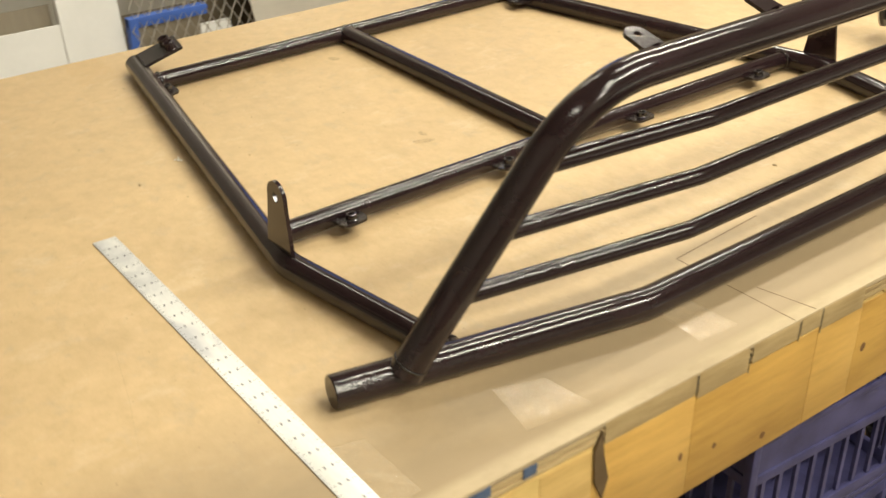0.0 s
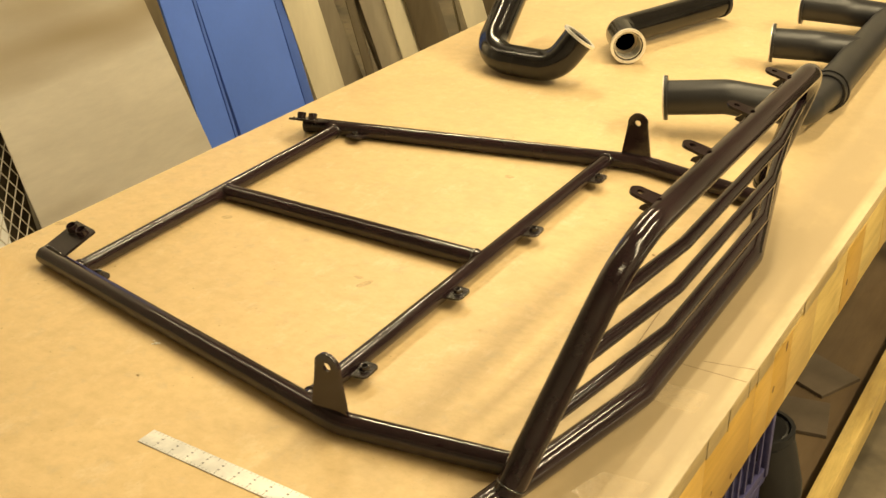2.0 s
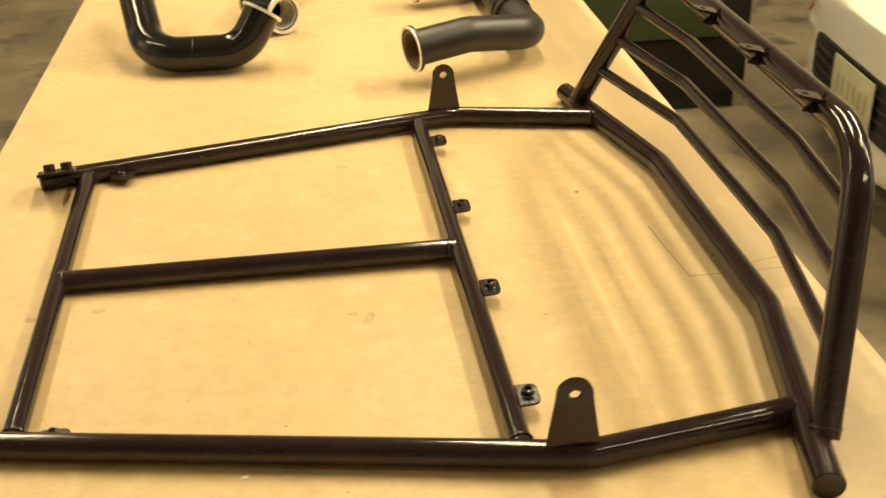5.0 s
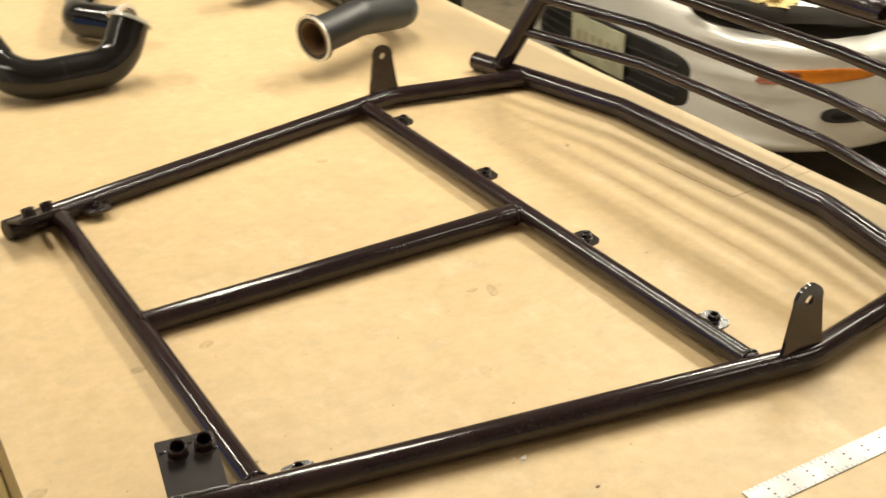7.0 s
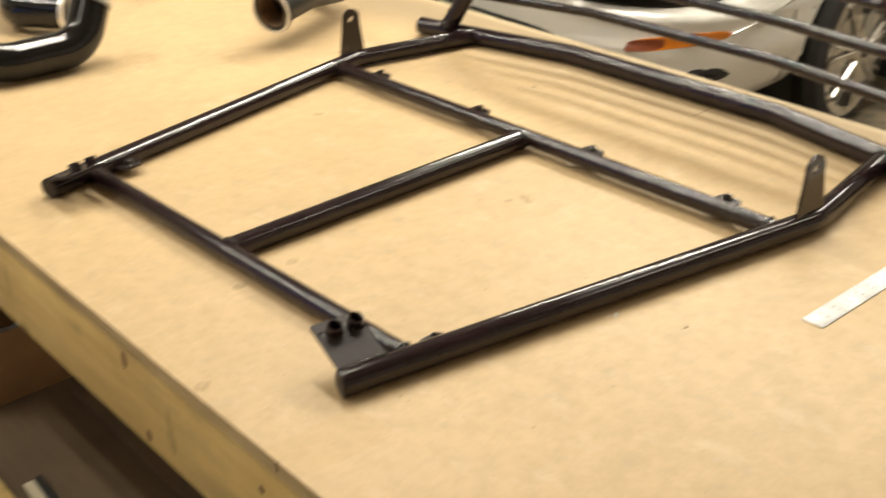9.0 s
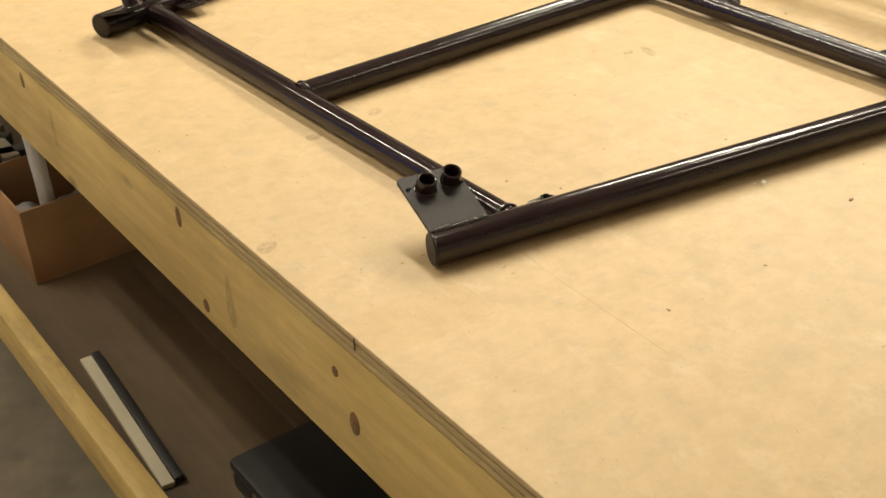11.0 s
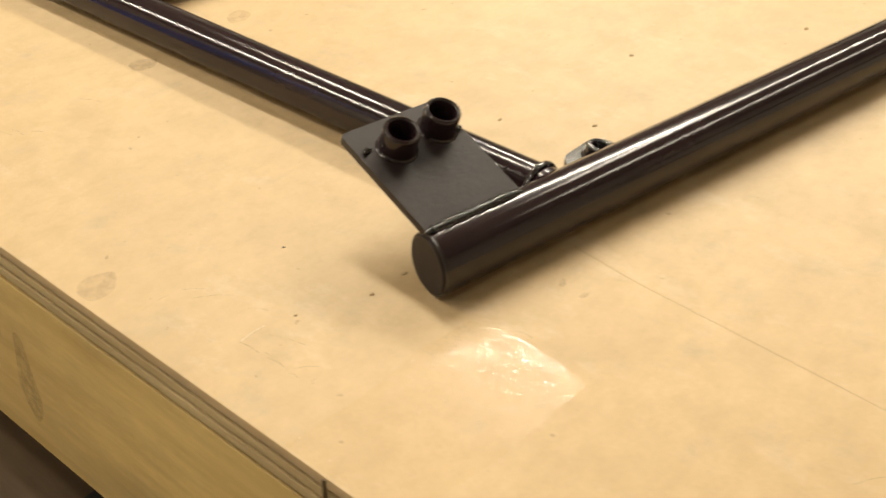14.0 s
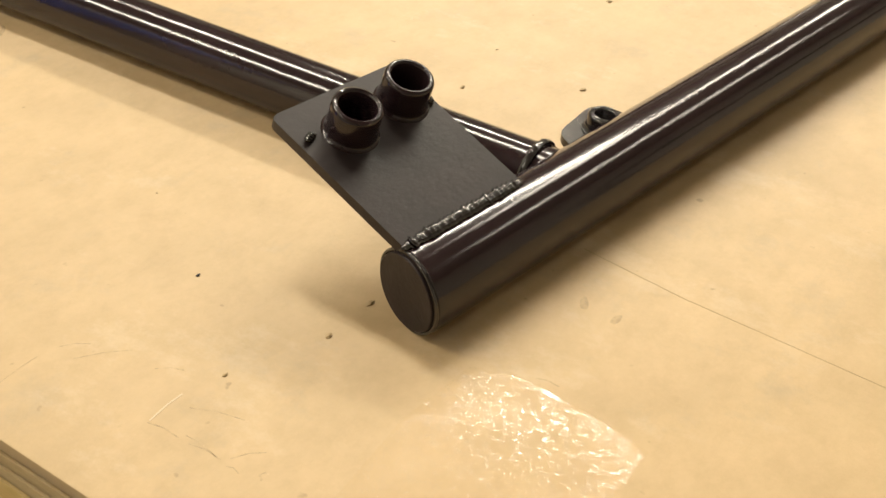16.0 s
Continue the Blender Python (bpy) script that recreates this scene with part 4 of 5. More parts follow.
for x, y, rx, ry, turn in ((-0.100, 0.116, 0.011, 0.008, 20), (0.050, 0.277, 0.009, 0.007, 0), (0.136, 0.286, 0.010, 0.007, 30), (0.478, 0.699, 0.010, 0.007, 0), (0.491, 0.212, 0.016, 0.007, 70), (0.470, 0.225, 0.008, 0.005, 10), (0.092, 0.216, 0.006, 0.005, 0), (0.047, -0.043, 0.0035, 0.0016, 25), (0.046, -0.056, 0.003, 0.0014, -10)):
    stain(x, y, rx, ry, turn)


# ---- sheets and panels leaning behind the bench ----
def leaning_sheet(name, y0, y1, z1, mat, label, cat, foot_x=-1.18, top_x=-1.52, thick=0.004, bow=0.0, turn=0.0, group="", rake=(0.0, 0.0)):
    """A sheet standing on the floor, leaning back to the wall, slightly bowed; rake: slope of its two edges along y, both given at z = -0.61."""
    bm = bmesh.new()
    nu, nv = 10, 14
    h = z1 - FLOOR_Z
    g = []
    for j in range(nv + 1):
        row = []
        for i in range(nu + 1):
            u, v = i / nu, j / nv
            x = foot_x + (top_x - foot_x) * v + bow * math.sin(math.pi * u) + turn * (u - 0.5)
            z = FLOOR_Z + h * v
            ya, yb = y0 + rake[0] * (z + 0.61), y1 + rake[1] * (z + 0.61)
            row.append(bm.verts.new((x, ya + (yb - ya) * u, z)))
        g.append(row)
    for j in range(nv):
        for i in range(nu):
            bm.faces.new((g[j][i], g[j][i + 1], g[j + 1][i + 1], g[j + 1][i]))
    ext = bmesh.ops.extrude_face_region(bm, geom=bm.faces[:])
    for v in ext["geom"]:
        if isinstance(v, bmesh.types.BMVert):
            v.co.x -= thick
    ob = part(name, bm, mat, sharp=50)
    return tagged(ob, label, cat, group)


leaning_sheet("metal_sheet", 0.868, 1.600, 1.25, M_SHEET, "large dull galvanised steel sheet leaning behind the bench", "metal sheet", foot_x=-1.14, top_x=-1.51, bow=0.02, rake=(-0.12, -0.25))
leaning_sheet("metal_sheet", 0.95, 1.622, 1.32, M_DARKSHEET, "brown edge of a second steel sheet leaning behind", "metal sheet", foot_x=-1.19, top_x=-1.57, rake=(-0.12, -0.12))


def blue_panel(y0, y1, rake, label, trim=0.05):
    p = thing("blue_board", label, "panel", pose(-1.19, 0, FLOOR_Z, 0, -10, 0), "blue panels")
    for name, ya, yb, x0, x1, mat, lab in (("face", y0, y1 - trim, -0.02, 0.0, M_BLUE, ""), ("edge_trim", y1 - trim + 0.0005, y1, -0.024, 0.003, M_BLUE_DK, "darker blue folded edge")):
        bm = box_bm(x0, x1, ya, yb, 0.0, 2.2, 0.004)
        for v in bm.verts:
            v.co.y += rake * (v.co.z - 0.27)
        part(name, bm, mat, p, lab)
    return p


blue_panel(1.625, 1.778, -0.10, "narrow blue painted panel leaning behind the bench", 0.014)
blue_panel(1.795, 2.214, -0.125, "wide blue painted panel leaning behind the bench")
leaning_sheet("board", 2.14, 2.26, 0.35, M_CARD, "brown board edge behind the blue panel", "board", foot_x=-1.26, top_x=-1.45)
rs = random.Random(11)
yy = 2.24
stock = [(0.16, M_CREAM, "cream painted board standing among steel sheets", 0.02), (0.10, M_GREYSHEET, "grey steel sheet standing on edge", 0.0), (0.13, M_DARKSHEET, "rusty brown steel sheet standing on edge", 0.03),
         (0.09, M_DARKSHEET, "rusty brown steel sheet standing on edge", 0.0), (0.15, M_GREYSHEET, "grey steel sheet standing on edge", 0.04), (0.08, M_CREAM, "cream painted board standing among steel sheets", 0.0),
         (0.14, M_DARKSHEET, "rusty brown steel sheet standing on edge", 0.03), (0.16, M_GREYSHEET, "grey steel sheet standing on edge", 0.02), (0.12, M_DARKSHEET, "rusty brown steel sheet standing on edge", 0.0),
         (0.18, M_CREAM, "cream painted board standing among steel sheets", 0.02), (0.2, M_DARKSHEET, "rusty brown steel sheet standing on edge", 0.03), (0.2, M_GREYSHEET, "grey steel sheet standing on edge", 0.03)]
for w, mt, lb, bw in stock:
    leaning_sheet("sheet_stock", yy, yy + w + 0.03, rs.uniform(0.7, 1.4), mt, lb, "sheet stock", foot_x=-1.22 + rs.uniform(-0.06, 0.06), top_x=-1.5 + rs.uniform(-0.1, 0.05), bow=bw, turn=rs.uniform(-0.12, 0.12), group="sheet stock rack", rake=(rs.uniform(-0.36, -0.12), rs.uniform(-0.36, -0.12)))
    yy += w


def mesh_panel(y0, y1, z0, z1):
    """Expanded metal: a lattice of flat diamond strands in a frame."""
    p = thing("expanded_metal", "grey expanded metal sheet leaning behind the bench", "metal mesh", pose(-1.17, 0, FLOOR_Z, 0, -10, 0))
    bm = bmesh.new()
    dz, dy = 0.030, 0.017
    nz, ny = int((z1 - z0) / dz), int((y1 - y0) / dy)
    for j in range(nz):
        for i in range(ny):
            y, z = y0 + i * dy, z0 + j * dz
            a, b = ((y, z), (y + dy, z + dz)) if (i + j) % 2 == 0 else ((y + dy, z), (y, z + dz))
            d = Vector((0, b[0] - a[0], b[1] - a[1])).normalized()
            n = Vector((0, -d.z, d.y)) * 0.0013
            va = [bm.verts.new(Vector((q, a[0], a[1])) + s * n) for q, s in ((0, 1), (0.003, -1))]
            vb = [bm.verts.new(Vector((q, b[0], b[1])) + s * n) for q, s in ((0, 1), (0.003, -1))]
            bm.faces.new((va[0], va[1], vb[1], vb[0]))
    tagged(part("lattice", bm, M_SHEET, p), kind="stuff")
    return p


mesh_panel(0.485, 0.872, 0.15, 1.5)
leaning_sheet("metal_sheet", 0.735, 0.93, 0.9, M_DARKSHEET, "dark steel sheet standing behind the expanded metal", "metal sheet", foot_x=-1.26, top_x=-1.62)
leaning_sheet("white_board", 0.700, 0.800, -0.415, M_BOARD, "short white board standing behind the expanded metal", "board", foot_x=-1.215, top_x=-1.295, thick=0.02)
leaning_sheet("white_board", 0.303, 0.470, 0.9, M_BOARD, "white painted board leaning against the wall", "board", foot_x=-1.20, top_x=-1.52, thick=0.03)
leaning_sheet("grey_board", -0.6, 0.296, -0.325, M_BOARD, "pale grey sheet leaning against the wall", "board", foot_x=-1.20, top_x=-1.295, turn=0.02)
# added sheet, set only to draw the dark strip along the pale board's top
leaning_sheet("metal_sheet", -0.6, 0.296, -0.285, M_GREYSHEET, "grey sheet added as the dark strip above the pale board", "metal sheet", foot_x=-1.25, top_x=-1.35)
tre = thing("blue_trestle", "blue painted steel frame holding a grey sheet behind the bench", "trestle")
part("rail", box_bm(-1.29, -1.26, 0.478, 0.715, -0.372, -0.342, 0.004), M_BLUE_DK, tre)
part("rail", box_bm(-1.29, -1.26, 0.478, 0.715, -0.530, -0.490, 0.004), M_BLUE_DK, tre)
for y, top in ((0.491, -0.343), (0.700, -0.531)):
    part("leg", box_bm(-1.291, -1.259, y - 0.013, y + 0.013, FLOOR_Z, top, 0.004), M_BLUE_DK, tre)
part("panel", box_bm(-1.286, -1.270, 0.505, 0.693, -0.489, -0.373, 0.002), M_GREYSHEET, tre, "dull grey sheet")


# ---- under the bench ----
def open_box(name, label, x0, x1, y0, y1, z0, h, rz):
    w, d = x1 - x0, y1 - y0
    t = thing(name, label, "box", pose((x0 + x1) / 2, (y0 + y1) / 2, z0, 0, 0, rz))
    part("base", box_bm(-w / 2, w / 2, -d / 2, d / 2, 0.0, 0.005), M_CARD, t)
    for a in ((-w / 2, w / 2, -d / 2, -d / 2 + 0.005), (-w / 2, w / 2, d / 2 - 0.005, d / 2), (-w / 2, -w / 2 + 0.005, -d / 2 + 0.006, d / 2 - 0.006), (w / 2 - 0.005, w / 2, -d / 2 + 0.006, d / 2 - 0.006)):
        part("side", box_bm(*a, 0.005, h, 0.001), M_CARD, t)
    return t


open_box("cardboard_box", "open brown cardboard box on the lower shelf", -0.005, 0.25, 1.365, 1.60, SHELF_Z, 0.17, 0)
tagged(part("white_tube", tube_bm([(0.075, 1.43, SHELF_Z + 0.006), (0.07, 1.45, SHELF_Z + 0.44)], 0.016, 16, hollow=0.003), M_WHITE), "white plastic tube standing in the cardboard box", "pipe")
for k, (x, y, r) in enumerate(((0.145, 1.455, 0.05), (0.17, 1.53, 0.045), (0.06, 1.53, 0.045))):
    bm = bmesh.new()
    res = bmesh.ops.create_icosphere(bm, subdivisions=3, radius=r)
    for v in res["verts"]:
        v.co *= 1 + 0.55 * noise.noise(v.co * 22 + Vector((k * 3, 0, 0)))
        v.co.z = max(v.co.z, -r * 0.8)
    tagged(part("rag", bm, M_RAG, m=pose(x, y, SHELF_Z + 0.007 + r * 0.8)), "crumpled grey rag inside the cardboard box", "rag", "rags in the box")
wb = thing("board_offcut", "dark board offcut with a cream edge strip on the lower shelf", "board", pose(-0.035, 0.85, SHELF_Z, 0, 0, -3.8))
part("board", box_bm(0.0065, 0.022, -0.19, 0.21, 0.0, 0.015, 0.002), M_TRIM, wb)
part("edge_strip", box_bm(-0.016, 0.006, -0.19, 0.21, 0.0, 0.010, 0.002), M_CREAM, wb, "dusty cream edge strip")
case = thing("dark_case", "low dark plastic case lying on the lower shelf", "case", pose(0.185, 0.39, SHELF_Z))
part("body", box_bm(-0.155, 0.155, -0.21, 0.21, 0.0, 0.036, 0.010), M_TRIM, case)
part("lid", box_bm(-0.157, 0.157, -0.212, 0.212, 0.038, 0.060, 0.010), M_TRIM, case)
for y in (-0.11, 0.11):
    part("latch", box_bm(-0.162, -0.1575, y - 0.018, y + 0.018, 0.026, 0.050, 0.002), M_RUST, case, "small dull latch")
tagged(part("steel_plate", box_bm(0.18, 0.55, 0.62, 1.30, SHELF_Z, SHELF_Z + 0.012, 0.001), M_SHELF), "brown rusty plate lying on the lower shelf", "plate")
for k in range(5):
    tagged(part("scrap_bar", box_bm(-0.02, 0.02, -0.16, 0.16, 0, 0.03, 0.003), (M_GREYSHEET, M_TRIM, M_DARKSHEET)[k % 3], m=pose(0.05 + 0.09 * (k % 2), 1.88 + 0.06 * k, SHELF_Z, 0, 0, 30 + 50 * k)), "short steel offcut on the lower shelf", "offcut", "steel offcuts")


def crate(x, y, z, rz, label):
    """Plastic crate: solid rims, a ribbed lower wall and a lattice band under the rim."""
    c = thing("plastic_crate", label, "crate", pose(x, y, z, 0, 0, rz), "blue crates")
    w, d, h = 0.30, 0.33, 0.27
    part("bottom", box_bm(-w / 2, w / 2, -d / 2, d / 2, 0, 0.012, 0.003), M_PLASTIC_BLUE, c)
    for turn, span, off in ((0, d, w / 2), (180, d, w / 2), (90, w, d / 2), (270, w, d / 2)):
        m = pose(0, 0, 0, 0, 0, turn)
        for z0, z1, out in ((0.013, 0.034, 0.004), (0.132, 0.148, 0.003), (0.196, 0.208, 0.003), (0.246, 0.270, 0.008)):
            part("rim" if z1 > 0.26 else "rail", box_bm(off - 0.009, off + out - 0.004, -span / 2 + 0.011, span / 2 - 0.011, z0, z1, 0.002), M_PLASTIC_BLUE, c, m=m)
        n = int(span / 0.033)
        for k in range(1, n):
            yk = -span / 2 + span * k / n
            part("rib", box_bm(off - 0.0085, off - 0.003, yk - 0.0035, yk + 0.0035, 0.0345, 0.1315), M_PLASTIC_BLUE, c, m=m)
        bm = bmesh.new()
        cells = int(span / 0.0165)
        step = (span - 0.024) / cells
        for k in range(cells):
            ya = -span / 2 + 0.012 + k * step
            for za, zb in ((0.2085, 0.2455), (0.2455, 0.2085)):
                tube_bm([(off - 0.005, ya, za), (off - 0.005, ya + step, zb)], 0.0022, 5, bm=bm)
        part("lattice_band", bm, M_PLASTIC_BLUE, c, "diamond lattice band under the rim", m=m)
        part("side_web", box_bm(off - 0.0075, off - 0.004, -span / 2 + 0.012, span / 2 - 0.012, 0.1485, 0.1955), M_PLASTIC_BLUE, c, m=m)
    for sx in (-1, 1):
        for sy in (-1, 1):
            cx, cy = sx * (w / 2 - 0.004), sy * (d / 2 - 0.004)
            part("post", box_bm(cx - 0.007, cx + 0.007, cy - 0.007, cy + 0.007, 0.0125, h + 0.002, 0.003), M_PLASTIC_BLUE, c)
    return c


for z in (SHELF_Z, SHELF_Z + 0.285):
    crate(0.885, 0.50, z, 2 if z < -0.7 else -3, "dark blue slatted plastic crate under the bench")
tagged(part("board_offcut", box_bm(-0.07, 0.07, -0.175, 0.175, 0, 0.018, 0.002), M_SHELF_PALE, m=pose(0.915, 0.47, SHELF_Z + 0.285 + 0.2725, 0, 0, 6)), "brown plywood offcut lying across the upper crate", "board")
open_box("cardboard_carton", "open brown cardboard carton under the bench", 0.80, 1.05, -0.05, 0.23, SHELF_Z, 0.27, 0)
sleeve = thing("black_sleeve", "limp black sleeve standing beside the blue crates", "sleeve", pose(1.0, 0.73, SHELF_Z))
part("cover", tube_bm(fillet([(0, 0, 0), (0.03, 0.03, 0.19), (0.0, 0.01, 0.33)], 0.1, 5), 0.062, 18, edge=0.012), M_TRIM, sleeve)
part("hem", tube_bm([(0.0, 0.01, 0.325), (-0.001, 0.01, 0.341)], 0.0655, 18, hollow=0.008, edge=0.002), M_RUBBER, sleeve, "rolled black hem")
for k in range(3):
    part("fold", ring_weld_bm((0.012 + 0.006 * k, 0.012 + 0.005 * k, 0.07 + 0.06 * k), (0.14, 0.14, 1), 0.060, 0.0055, 5), M_TRIM, sleeve)

# unidentified dark bar arching over the near end of the bench, built as a made-up hose
hose = thing("arched_bar", "unidentified black arched bar over the bench end, built as a hose", "hose")
for dy, dz, px in ((0, 0, 0.0), (-0.026, -0.012, 0.03)):
    hp = [(0.52 + px, -0.606 + dy * 0.2, 0.0085), (0.46 + px, -0.604 + dy * 0.2, 0.0085), (0.42, -0.598 + dy * 0.3, 0.03), (0.395, -0.575 + dy, 0.11), (0.41, -0.54 + dy, 0.165 + dz), (0.47, -0.523 + dy, 0.192 + dz), (0.54, -0.545 + dy, 0.192 + dz), (0.684, -0.591 + dy, 0.192 + dz), (0.83, -0.608 + dy, 0.19 + dz), (0.96, -0.588 + dy, 0.17 + dz), (1.10, -0.54 + dy, 0.06), (1.16, -0.50 + dy, -0.30), (1.19 - dy, -0.49 + dy, FLOOR_Z + 0.0085)]
    part("hose_run", tube_bm(fillet(hp, 0.05, 6), 0.0082, 16), M_RUBBER, hose)
part("coupler", tube_bm([(0.52, -0.606, 0.0095), (0.56, -0.607, 0.0095)], 0.0095, 16, edge=0.001), M_STEEL, hose, "steel coupler added to finish the hose")
for x, y, rz, w in ((0.95, 1.30, 12, 0.13), (0.93, 1.50, -25, 0.16)):
    tagged(part("steel_offcut", box_bm(-w / 2, w / 2, -0.07, 0.07, 0, 0.010, 0.001), M_RUST, m=pose(x, y, SHELF_Z, 0, 0, rz)), "dark flat steel offcut on the lower shelf", "offcut", "flat offcuts")

# paper scrap on the floor
for x, y, rz in ((1.55, 0.75, 20), (1.62, 1.9, 50)):
    bm = bmesh.new()
    bmesh.ops.create_grid(bm, x_segments=6, y_segments=6, size=0.035)
    for v in bm.verts:
        v.co.z = 0.006 + 0.006 * noise.noise(v.co * 40)
    bmesh.ops.solidify(bm, geom=bm.faces[:], thickness=0.0006)
    tagged(part("paper_scrap", bm, M_WHITE, m=pose(x, y, FLOOR_Z, 0, 0, rz)), "small white paper scrap on the floor", "paper", "paper scraps")


# ---- dark cabinet past the far end of the bench ----
cab = thing("machine_cabinet", "dark machine cabinet with a green panel on the floor", "cabinet", pose(1.20, 2.98, FLOOR_Z, 0, 0, 0))
part("body", box_bm(0, 0.9, 0, 0.6, 0.06, 1.5, 0.012), M_MACHINE, cab)
part("plinth", box_bm(0.03, 0.87, 0.03, 0.57, 0.0, 0.06), M_TRIM, cab)
part("panel", box_bm(0.12, 0.78, -0.012, 0.004, 0.30, 0.75, 0.006), M_GREEN, cab, "dull green panel")
part("panel", box_bm(0.12, 0.78, -0.012, 0.004, 0.85, 1.40, 0.006), M_GREEN, cab, "dull green panel")


# ---- parked silver car ----
CAR = pose(2.09, 2.06, FLOOR_Z, 0, 0, 177)
car = thing("car", "parked silver coupe with alloy wheels and a dark intake", "car", CAR)
CW, CD, CN = 0.89, 0.60, 3.0


def car_width(d):
    tail = max(0.0, (d - 3.7) / 0.5)
    return CW * (1 - (1 - min(d / CD, 1.0)) ** CN) ** (1 / CN) * (1 - 0.16 * tail ** 2)


def car_top(d):
    return 0.62 + 0.20 * (1 - math.exp(-d / 0.55))


def car_low(d):
    return 0.175 + 0.02 * min(1.0, d)


def profile(z, d):
    mid, h = (car_top(d) + car_low(d)) / 2, (car_top(d) - car_low(d)) / 2
    return max(0.0, 1 - abs((z - mid) / h) ** 4.0) ** 0.25


def crease(y, z):
    """Outward relief of the bumper skin by height: lip, groove and ridges."""
    def hump(c, w):
        return math.exp(-((z - c) / w) ** 2)
    side = max(0.0, min(1.0, (abs(y) - 0.44) / 0.12))
    return side * (0.016 * hump(0.462, 0.013) - 0.020 * hump(0.418, 0.024) + 0.014 * hump(0.562, 0.02) - 0.012 * hump(0.602, 0.014) + 0.012 * hump(0.262, 0.02))


def nose_depth(y, z):
    """How far behind the nose the skin lies at (y, z)."""
    d = 0.0
    for _ in range(6):
        q = min(0.999, abs(y) / (CW * max(0.2, profile(z, d))))
        d = CD * (1 - (1 - q ** CN) ** (1 / CN))
    return d - crease(y, z)


WHEEL_D, REAR_D, WHEEL_Z, TYRE_R = 1.03, 3.53, 0.312, 0.312
bm = bmesh.new()
NR = 176
stations = [0.0004, 0.002, 0.006, 0.013, 0.025, 0.045, 0.07, 0.105, 0.15, 0.2, 0.26, 0.33, 0.41, 0.5] + [0.56 + 0.04 * k for k in range(92)]
rings = []
for d in stations:
    w, zt, zb = car_width(d), car_top(d), car_low(d)
    ring = []
    for k in range(NR):
        a = 2 * math.pi * k / NR
        c, s = math.cos(a), math.sin(a)
        y = w * math.copysign(abs(c) ** 0.5, c)
        z = (zt + zb) / 2 + (zt - zb) / 2 * math.copysign(abs(s) ** 0.5, s)
        out = crease(y, z) * max(0.0, min(1.0, (0.72 - d) / 0.1))
        ring.append(bm.verts.new((-d + out, y + math.copysign(out * 0.6, y) if abs(y) > 0.5 * w else y, z)))
    rings.append(ring)
for a, b in zip(rings, rings[1:]):
    for k in range(NR):
        cen = (a[k].co + b[(k + 1) % NR].co) / 2
        if abs(cen.y) > 0.55 and min(math.hypot(cen.x + WHEEL_D, cen.z - WHEEL_Z), math.hypot(cen.x + REAR_D, cen.z - WHEEL_Z)) < TYRE_R + 0.045:
            continue
        bm.faces.new((a[k], a[(k + 1) % NR], b[(k + 1) % NR], b[k]))
bm.faces.new(rings[0])
bm.faces.new(rings[-1])
part("body", bm, M_CARPAINT, car, "silver painted body", sharp=60)


def skin_patch(name, cy, cz, ry, rz, off, thick, mat, parent, n=4.0, label="", tilt=0.0):
    """A rounded piece that follows the nose skin."""
    bm = bmesh.new()
    rows = []
    for r in (0.0, 0.35, 0.7, 0.92, 1.0):
        row = []
        for k in range(36):
            a = 2 * math.pi * k / 36
            c, s = math.cos(a), math.sin(a)
            y = cy + r * ry * math.copysign(abs(c) ** (2 / n), c)
            z = cz + r * rz * math.copysign(abs(s) ** (2 / n), s) + tilt * (y - cy)
            x = -nose_depth(y, z) + off - (0.35 * thick if r == 1.0 else 0.0)
            row.append(bm.verts.new((x, y, z)))
            if r == 0.0:
                row = row * 36
                break
        rows.append(row)
    for k in range(36):
        bm.faces.new((rows[0][0], rows[1][k], rows[1][(k + 1) % 36]))
    for a, b in zip(rows[1:], rows[2:]):
        for k in range(36):
            bm.faces.new((a[k], a[(k + 1) % 36], b[(k + 1) % 36], b[k]))
    back = [bm.verts.new(v.co + Vector((-thick, 0, 0))) for v in rows[-1]]
    for k in range(36):
        bm.faces.new((rows[-1][k], rows[-1][(k + 1) % 36], back[(k + 1) % 36], back[k]))
    return part(name, bm, mat, parent, label, sharp=40)


intake = skin_patch("intake", 0.0, 0.392, 0.450, 0.098, 0.006, 0.03, M_TRIM, car, 5.0, "dark lower intake opening")
for k in range(4):
    bm = tube_bm([Vector((-nose_depth(y, 0.335 + 0.035 * k) + 0.008, y, 0.335 + 0.035 * k)) for y in [(-0.39 + 0.039 * j) for j in range(21)]], 0.0045, 8)
    part("slat", bm, M_TRIM, intake)
plate_m = pose(-nose_depth(0.0, 0.40) + 0.022, 0.0, 0.405, 0, 0, 0)
plate = part("number_plate", box_bm(-0.002, 0.002, -0.152, 0.152, -0.076, 0.076, 0.001), M_PLATE, car, "weathered pale licence plate", m=plate_m)
for k in range(6):
    y = -0.108 + 0.043 * k
    part("plate_bar", box_bm(0.0022, 0.0028, y - 0.008, y + 0.008, -0.034, 0.026), M_PLATEINK, plate)
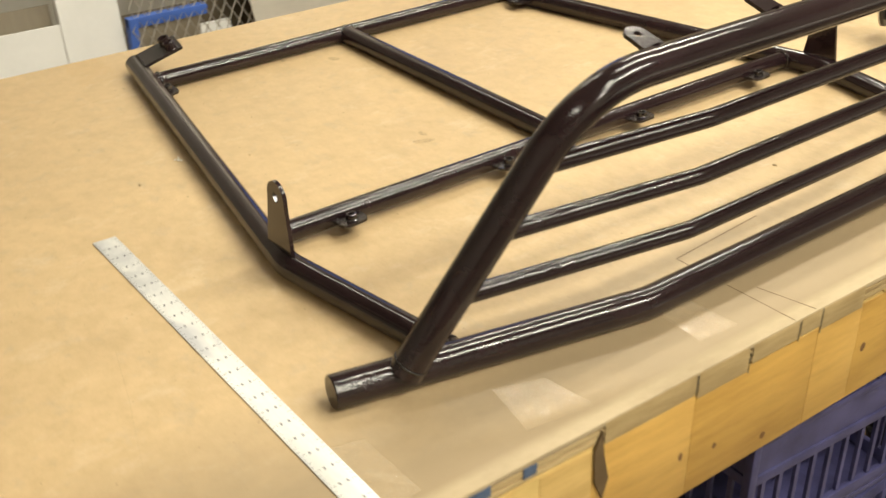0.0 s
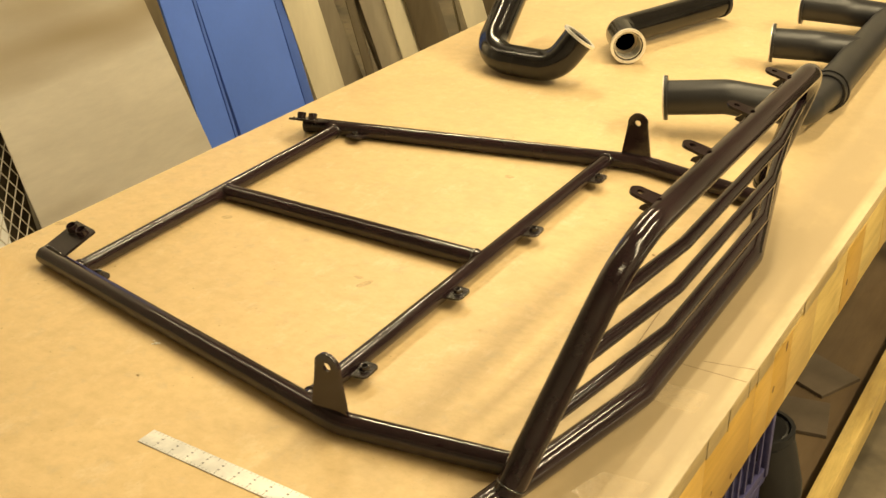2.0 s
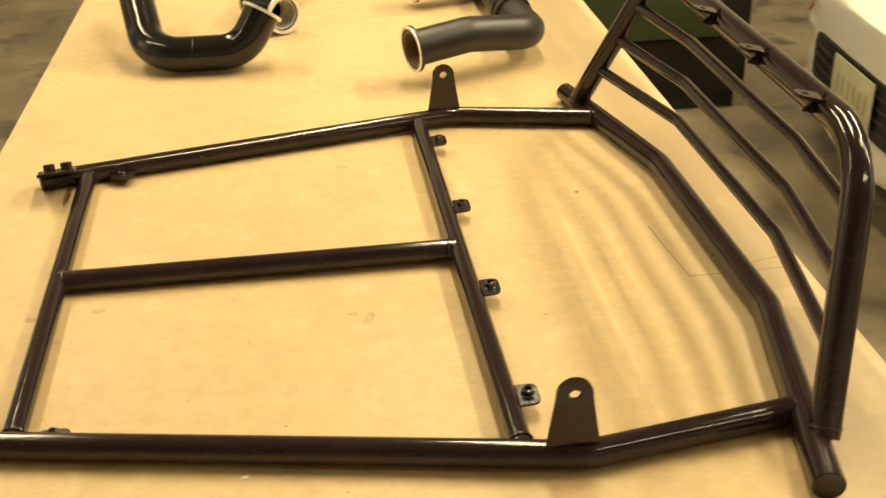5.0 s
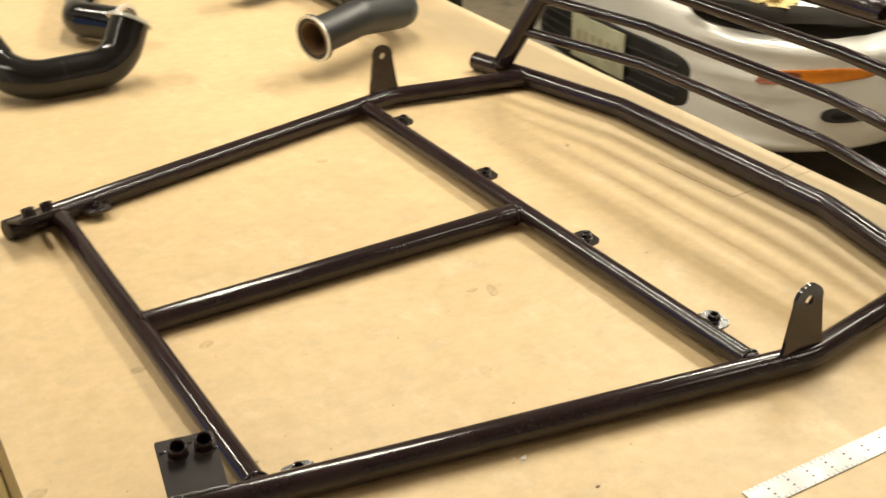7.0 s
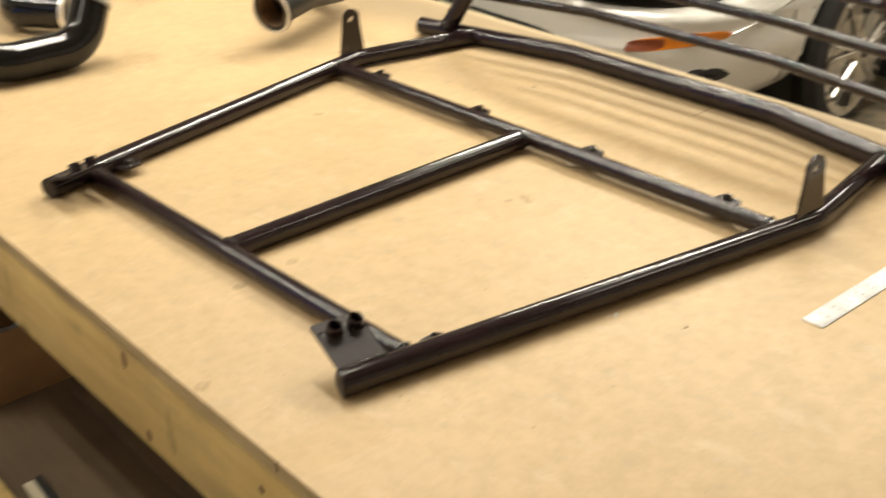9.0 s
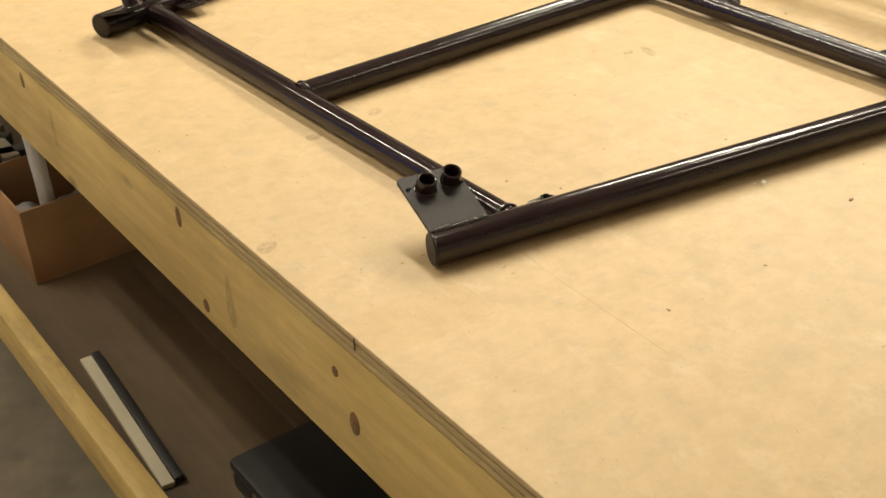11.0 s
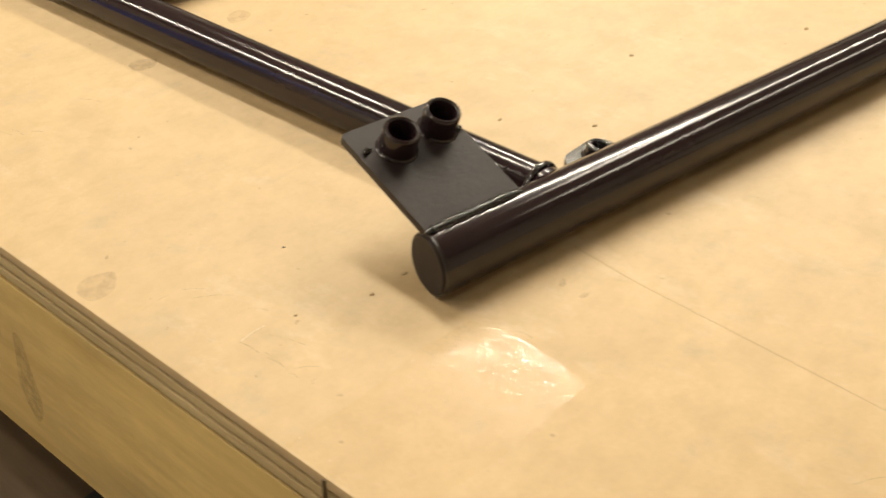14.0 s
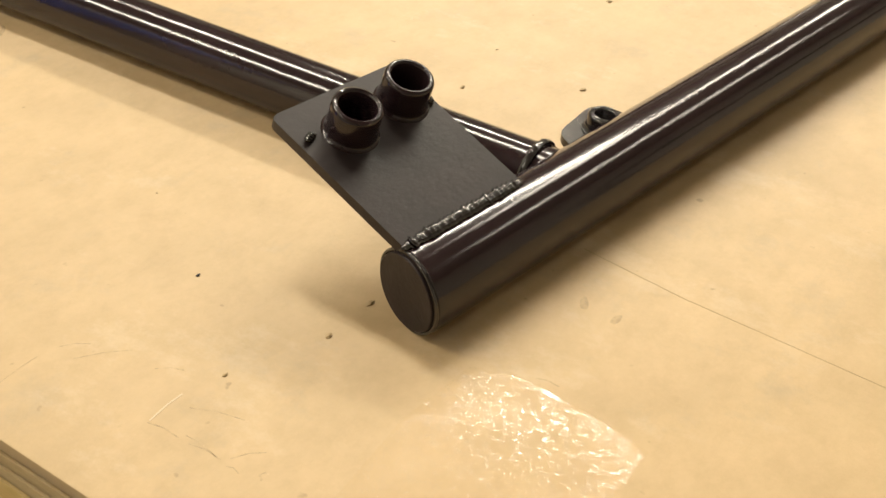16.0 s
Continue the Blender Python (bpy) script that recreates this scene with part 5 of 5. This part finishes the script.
for s in (-1, 1):
    lamp = skin_patch("marker_lamp", s * 0.760, 0.493, 0.104, 0.021, 0.007, 0.02, M_AMBER, car, 3.2, "amber turn signal lens", tilt=s * 0.17)
    skin_patch("red_lens", s * 0.706, 0.4838, 0.050, 0.0175, 0.0095, 0.012, M_RED_LENS, lamp, 4.0, "darker orange lens section", tilt=s * 0.17)
    fog = skin_patch("fog_recess", s * 0.832, 0.384, 0.034, 0.024, 0.013, 0.02, M_TRIM, car, 2.4, "dark oval fog lamp recess")
    skin_patch("fog_lens", s * 0.835, 0.383, 0.018, 0.013, 0.0145, 0.01, M_GLOSS, fog, 2.0, "dark fog lamp glass")
    skin_patch("headlamp_opening", s * 0.615, 0.634, 0.225, 0.042, 0.016, 0.03, M_MACHINE, car, 3.0, "dark empty headlamp opening")

for s in (-1, 1):
    gap = [(-0.60 - 0.10 * (z - 0.3), s * (car_width(0.62) * profile(z, 0.62) + 0.0006), z) for z in [0.30 + 0.03 * k for k in range(13)]]
    part("panel_gap", tube_bm(gap, 0.0035, 6), M_TRIM, car, "dark gap between bumper and wing")
    # highlight along the painted joint, drawn as a thin chrome tube
    d0 = nose_depth(0.862, 0.512) + 0.01
    line = [(-d, s * (car_width(d) * profile(z, d) + 0.006), z) for d, z in [(d0 + (0.69 - d0) * k / 12, 0.512 + 0.085 * k / 12) for k in range(13)]]
    part("wing_glint", tube_bm(line, 0.0028, 6), M_CHROME, car, "thin chrome line drawn as the highlight along the bumper joint")

bm = bmesh.new()
res = bmesh.ops.create_icosphere(bm, subdivisions=4, radius=1.0)
for v in res["verts"]:
    v.co *= 1 + 0.35 * noise.noise(v.co * 3.1) + 0.12 * noise.noise(v.co * 9.0)
    v.co = Vector((-0.155 + v.co.x * 0.06, 0.54 + v.co.y * 0.13, 0.672 + v.co.z * 0.035))
part("crumpled_paper", bm, M_PAPER, car, "crumpled tan paper tucked above the headlamp opening")

# wheel arch lips, liners and wheels
for s, wd in ((-1, WHEEL_D), (1, WHEEL_D), (-1, REAR_D), (1, REAR_D)):
    arc = [(-wd + (TYRE_R + 0.042) * math.cos(radians(a)), s * (car_width(wd) - 0.012), WHEEL_Z + (TYRE_R + 0.042) * math.sin(radians(a))) for a in range(10, 172, 9)]
    part("arch_lip", tube_bm(arc, 0.013, 10), M_CARPAINT, car)
    bm = bmesh.new()
    ra, rb = [], []
    for a in range(-30, 211, 12):
        x, z = -wd + (TYRE_R + 0.05) * math.cos(radians(a)), WHEEL_Z + (TYRE_R + 0.05) * math.sin(radians(a))
        ra.append(bm.verts.new((x, s * 0.875, z)))
        rb.append(bm.verts.new((x, s * 0.54, z)))
    for k in range(len(ra) - 1):
        bm.faces.new((ra[k], ra[k + 1], rb[k + 1], rb[k]))
    bm.faces.new(rb)
    part("arch_liner", bm, M_TRIM, car)


def wheel(x, y, s):
    w = part("tyre", tube_bm([(x, y - s * 0.10, WHEEL_Z), (x, y - s * 0.09, WHEEL_Z), (x, y - s * 0.06, WHEEL_Z), (x, y + s * 0.06, WHEEL_Z), (x, y + s * 0.09, WHEEL_Z), (x, y + s * 0.10, WHEEL_Z)],
             [0.245, 0.285, TYRE_R, TYRE_R, 0.285, 0.240], 56), M_RUBBER, car, "black rubber tyre", sharp=30)
    part("rim_barrel", tube_bm([(x, y + s * 0.101, WHEEL_Z), (x, y + s * 0.106, WHEEL_Z), (x, y + s * 0.101, WHEEL_Z), (x, y + s * 0.09, WHEEL_Z)], [0.238, 0.232, 0.216, 0.205], 56, hollow=0.012), M_CHROME, w, "polished rim lip")
    part("brake_back", tube_bm([(x, y + s * 0.1015, WHEEL_Z), (x, y + s * 0.103, WHEEL_Z)], 0.205, 40), M_TRIM, w)
    part("hub", tube_bm([(x, y + s * 0.104, WHEEL_Z), (x, y + s * 0.125, WHEEL_Z), (x, y + s * 0.128, WHEEL_Z)], [0.052, 0.047, 0.030], 28), M_CHROME, w, "alloy hub")
    part("hub_cap", tube_bm([(x, y + s * 0.127, WHEEL_Z), (x, y + s * 0.132, WHEEL_Z)], 0.024, 20), M_TRIM, w, "dark centre cap")
    for k in range(7):
        a = 2 * math.pi * k / 7 + 0.2
        for off in (-0.10, 0.10):
            p0 = (x + 0.04 * math.cos(a), y + s * 0.117, WHEEL_Z + 0.04 * math.sin(a))
            p1 = (x + 0.222 * math.cos(a + off), y + s * 0.112, WHEEL_Z + 0.222 * math.sin(a + off))
            part("spoke", tube_bm([p0, p1], [0.0068, 0.0052], 8), M_CHROME, w)
    return w


for s in (-1, 1):
    w = wheel(-WHEEL_D, s * 0.775, s)
    hubc = Vector((-WHEEL_D, s * 0.775, WHEEL_Z))
    w.matrix_basis = Matrix.Translation(hubc) @ pose(0, 0, 0, 0, 0, 9) @ Matrix.Translation(-hubc)
    wheel(-REAR_D, s * 0.775, s)


def cabin_point(a, v, off=0.0):
    """A point on the cabin skin: a round the car, v from the deck (0) to the roof (1)."""
    c, q = math.cos(a), math.sin(a)
    x0, lx, wy = -2.50 + 0.02 * v, 1.08 - 0.52 * v, 0.76 - 0.20 * v
    return Vector((x0 + (lx + off) * math.copysign(abs(c) ** 0.55, c), (wy + off) * math.copysign(abs(q) ** 0.55, q), 0.79 + 0.44 * v))


def cabin_band(turns, heights, off, close):
    bm = bmesh.new()
    rows = [[bm.verts.new(cabin_point(a, v, off)) for a in turns] for v in heights]
    n = len(turns)
    for p, q in zip(rows, rows[1:]):
        for k in range(n if close else n - 1):
            bm.faces.new((p[k], p[(k + 1) % n], q[(k + 1) % n], q[k]))
    if close:
        crown = [bm.verts.new(Vector((-2.48 + (v.co.x + 2.48) * 0.8, v.co.y * 0.8, v.co.z + 0.022))) for v in rows[-1]]
        for k in range(n):
            bm.faces.new((rows[-1][k], rows[-1][(k + 1) % n], crown[(k + 1) % n], crown[k]))
        bm.faces.new(crown)
    return bm


part("cabin", cabin_band([2 * math.pi * k / 96 for k in range(96)], (0.0, 0.2, 0.5, 0.8, 1.0), 0.0, True), M_CARPAINT, car, "silver roof and pillars")
for name, a0, a1 in (("windscreen", -40, 40), ("side_window", 58, 122), ("rear_window", 140, 220), ("side_window", 238, 302)):
    part(name, cabin_band([radians(a0 + (a1 - a0) * k / 24) for k in range(25)], (0.10, 0.35, 0.65, 0.93), 0.004, False), M_GLOSS, car, "dark window glass")
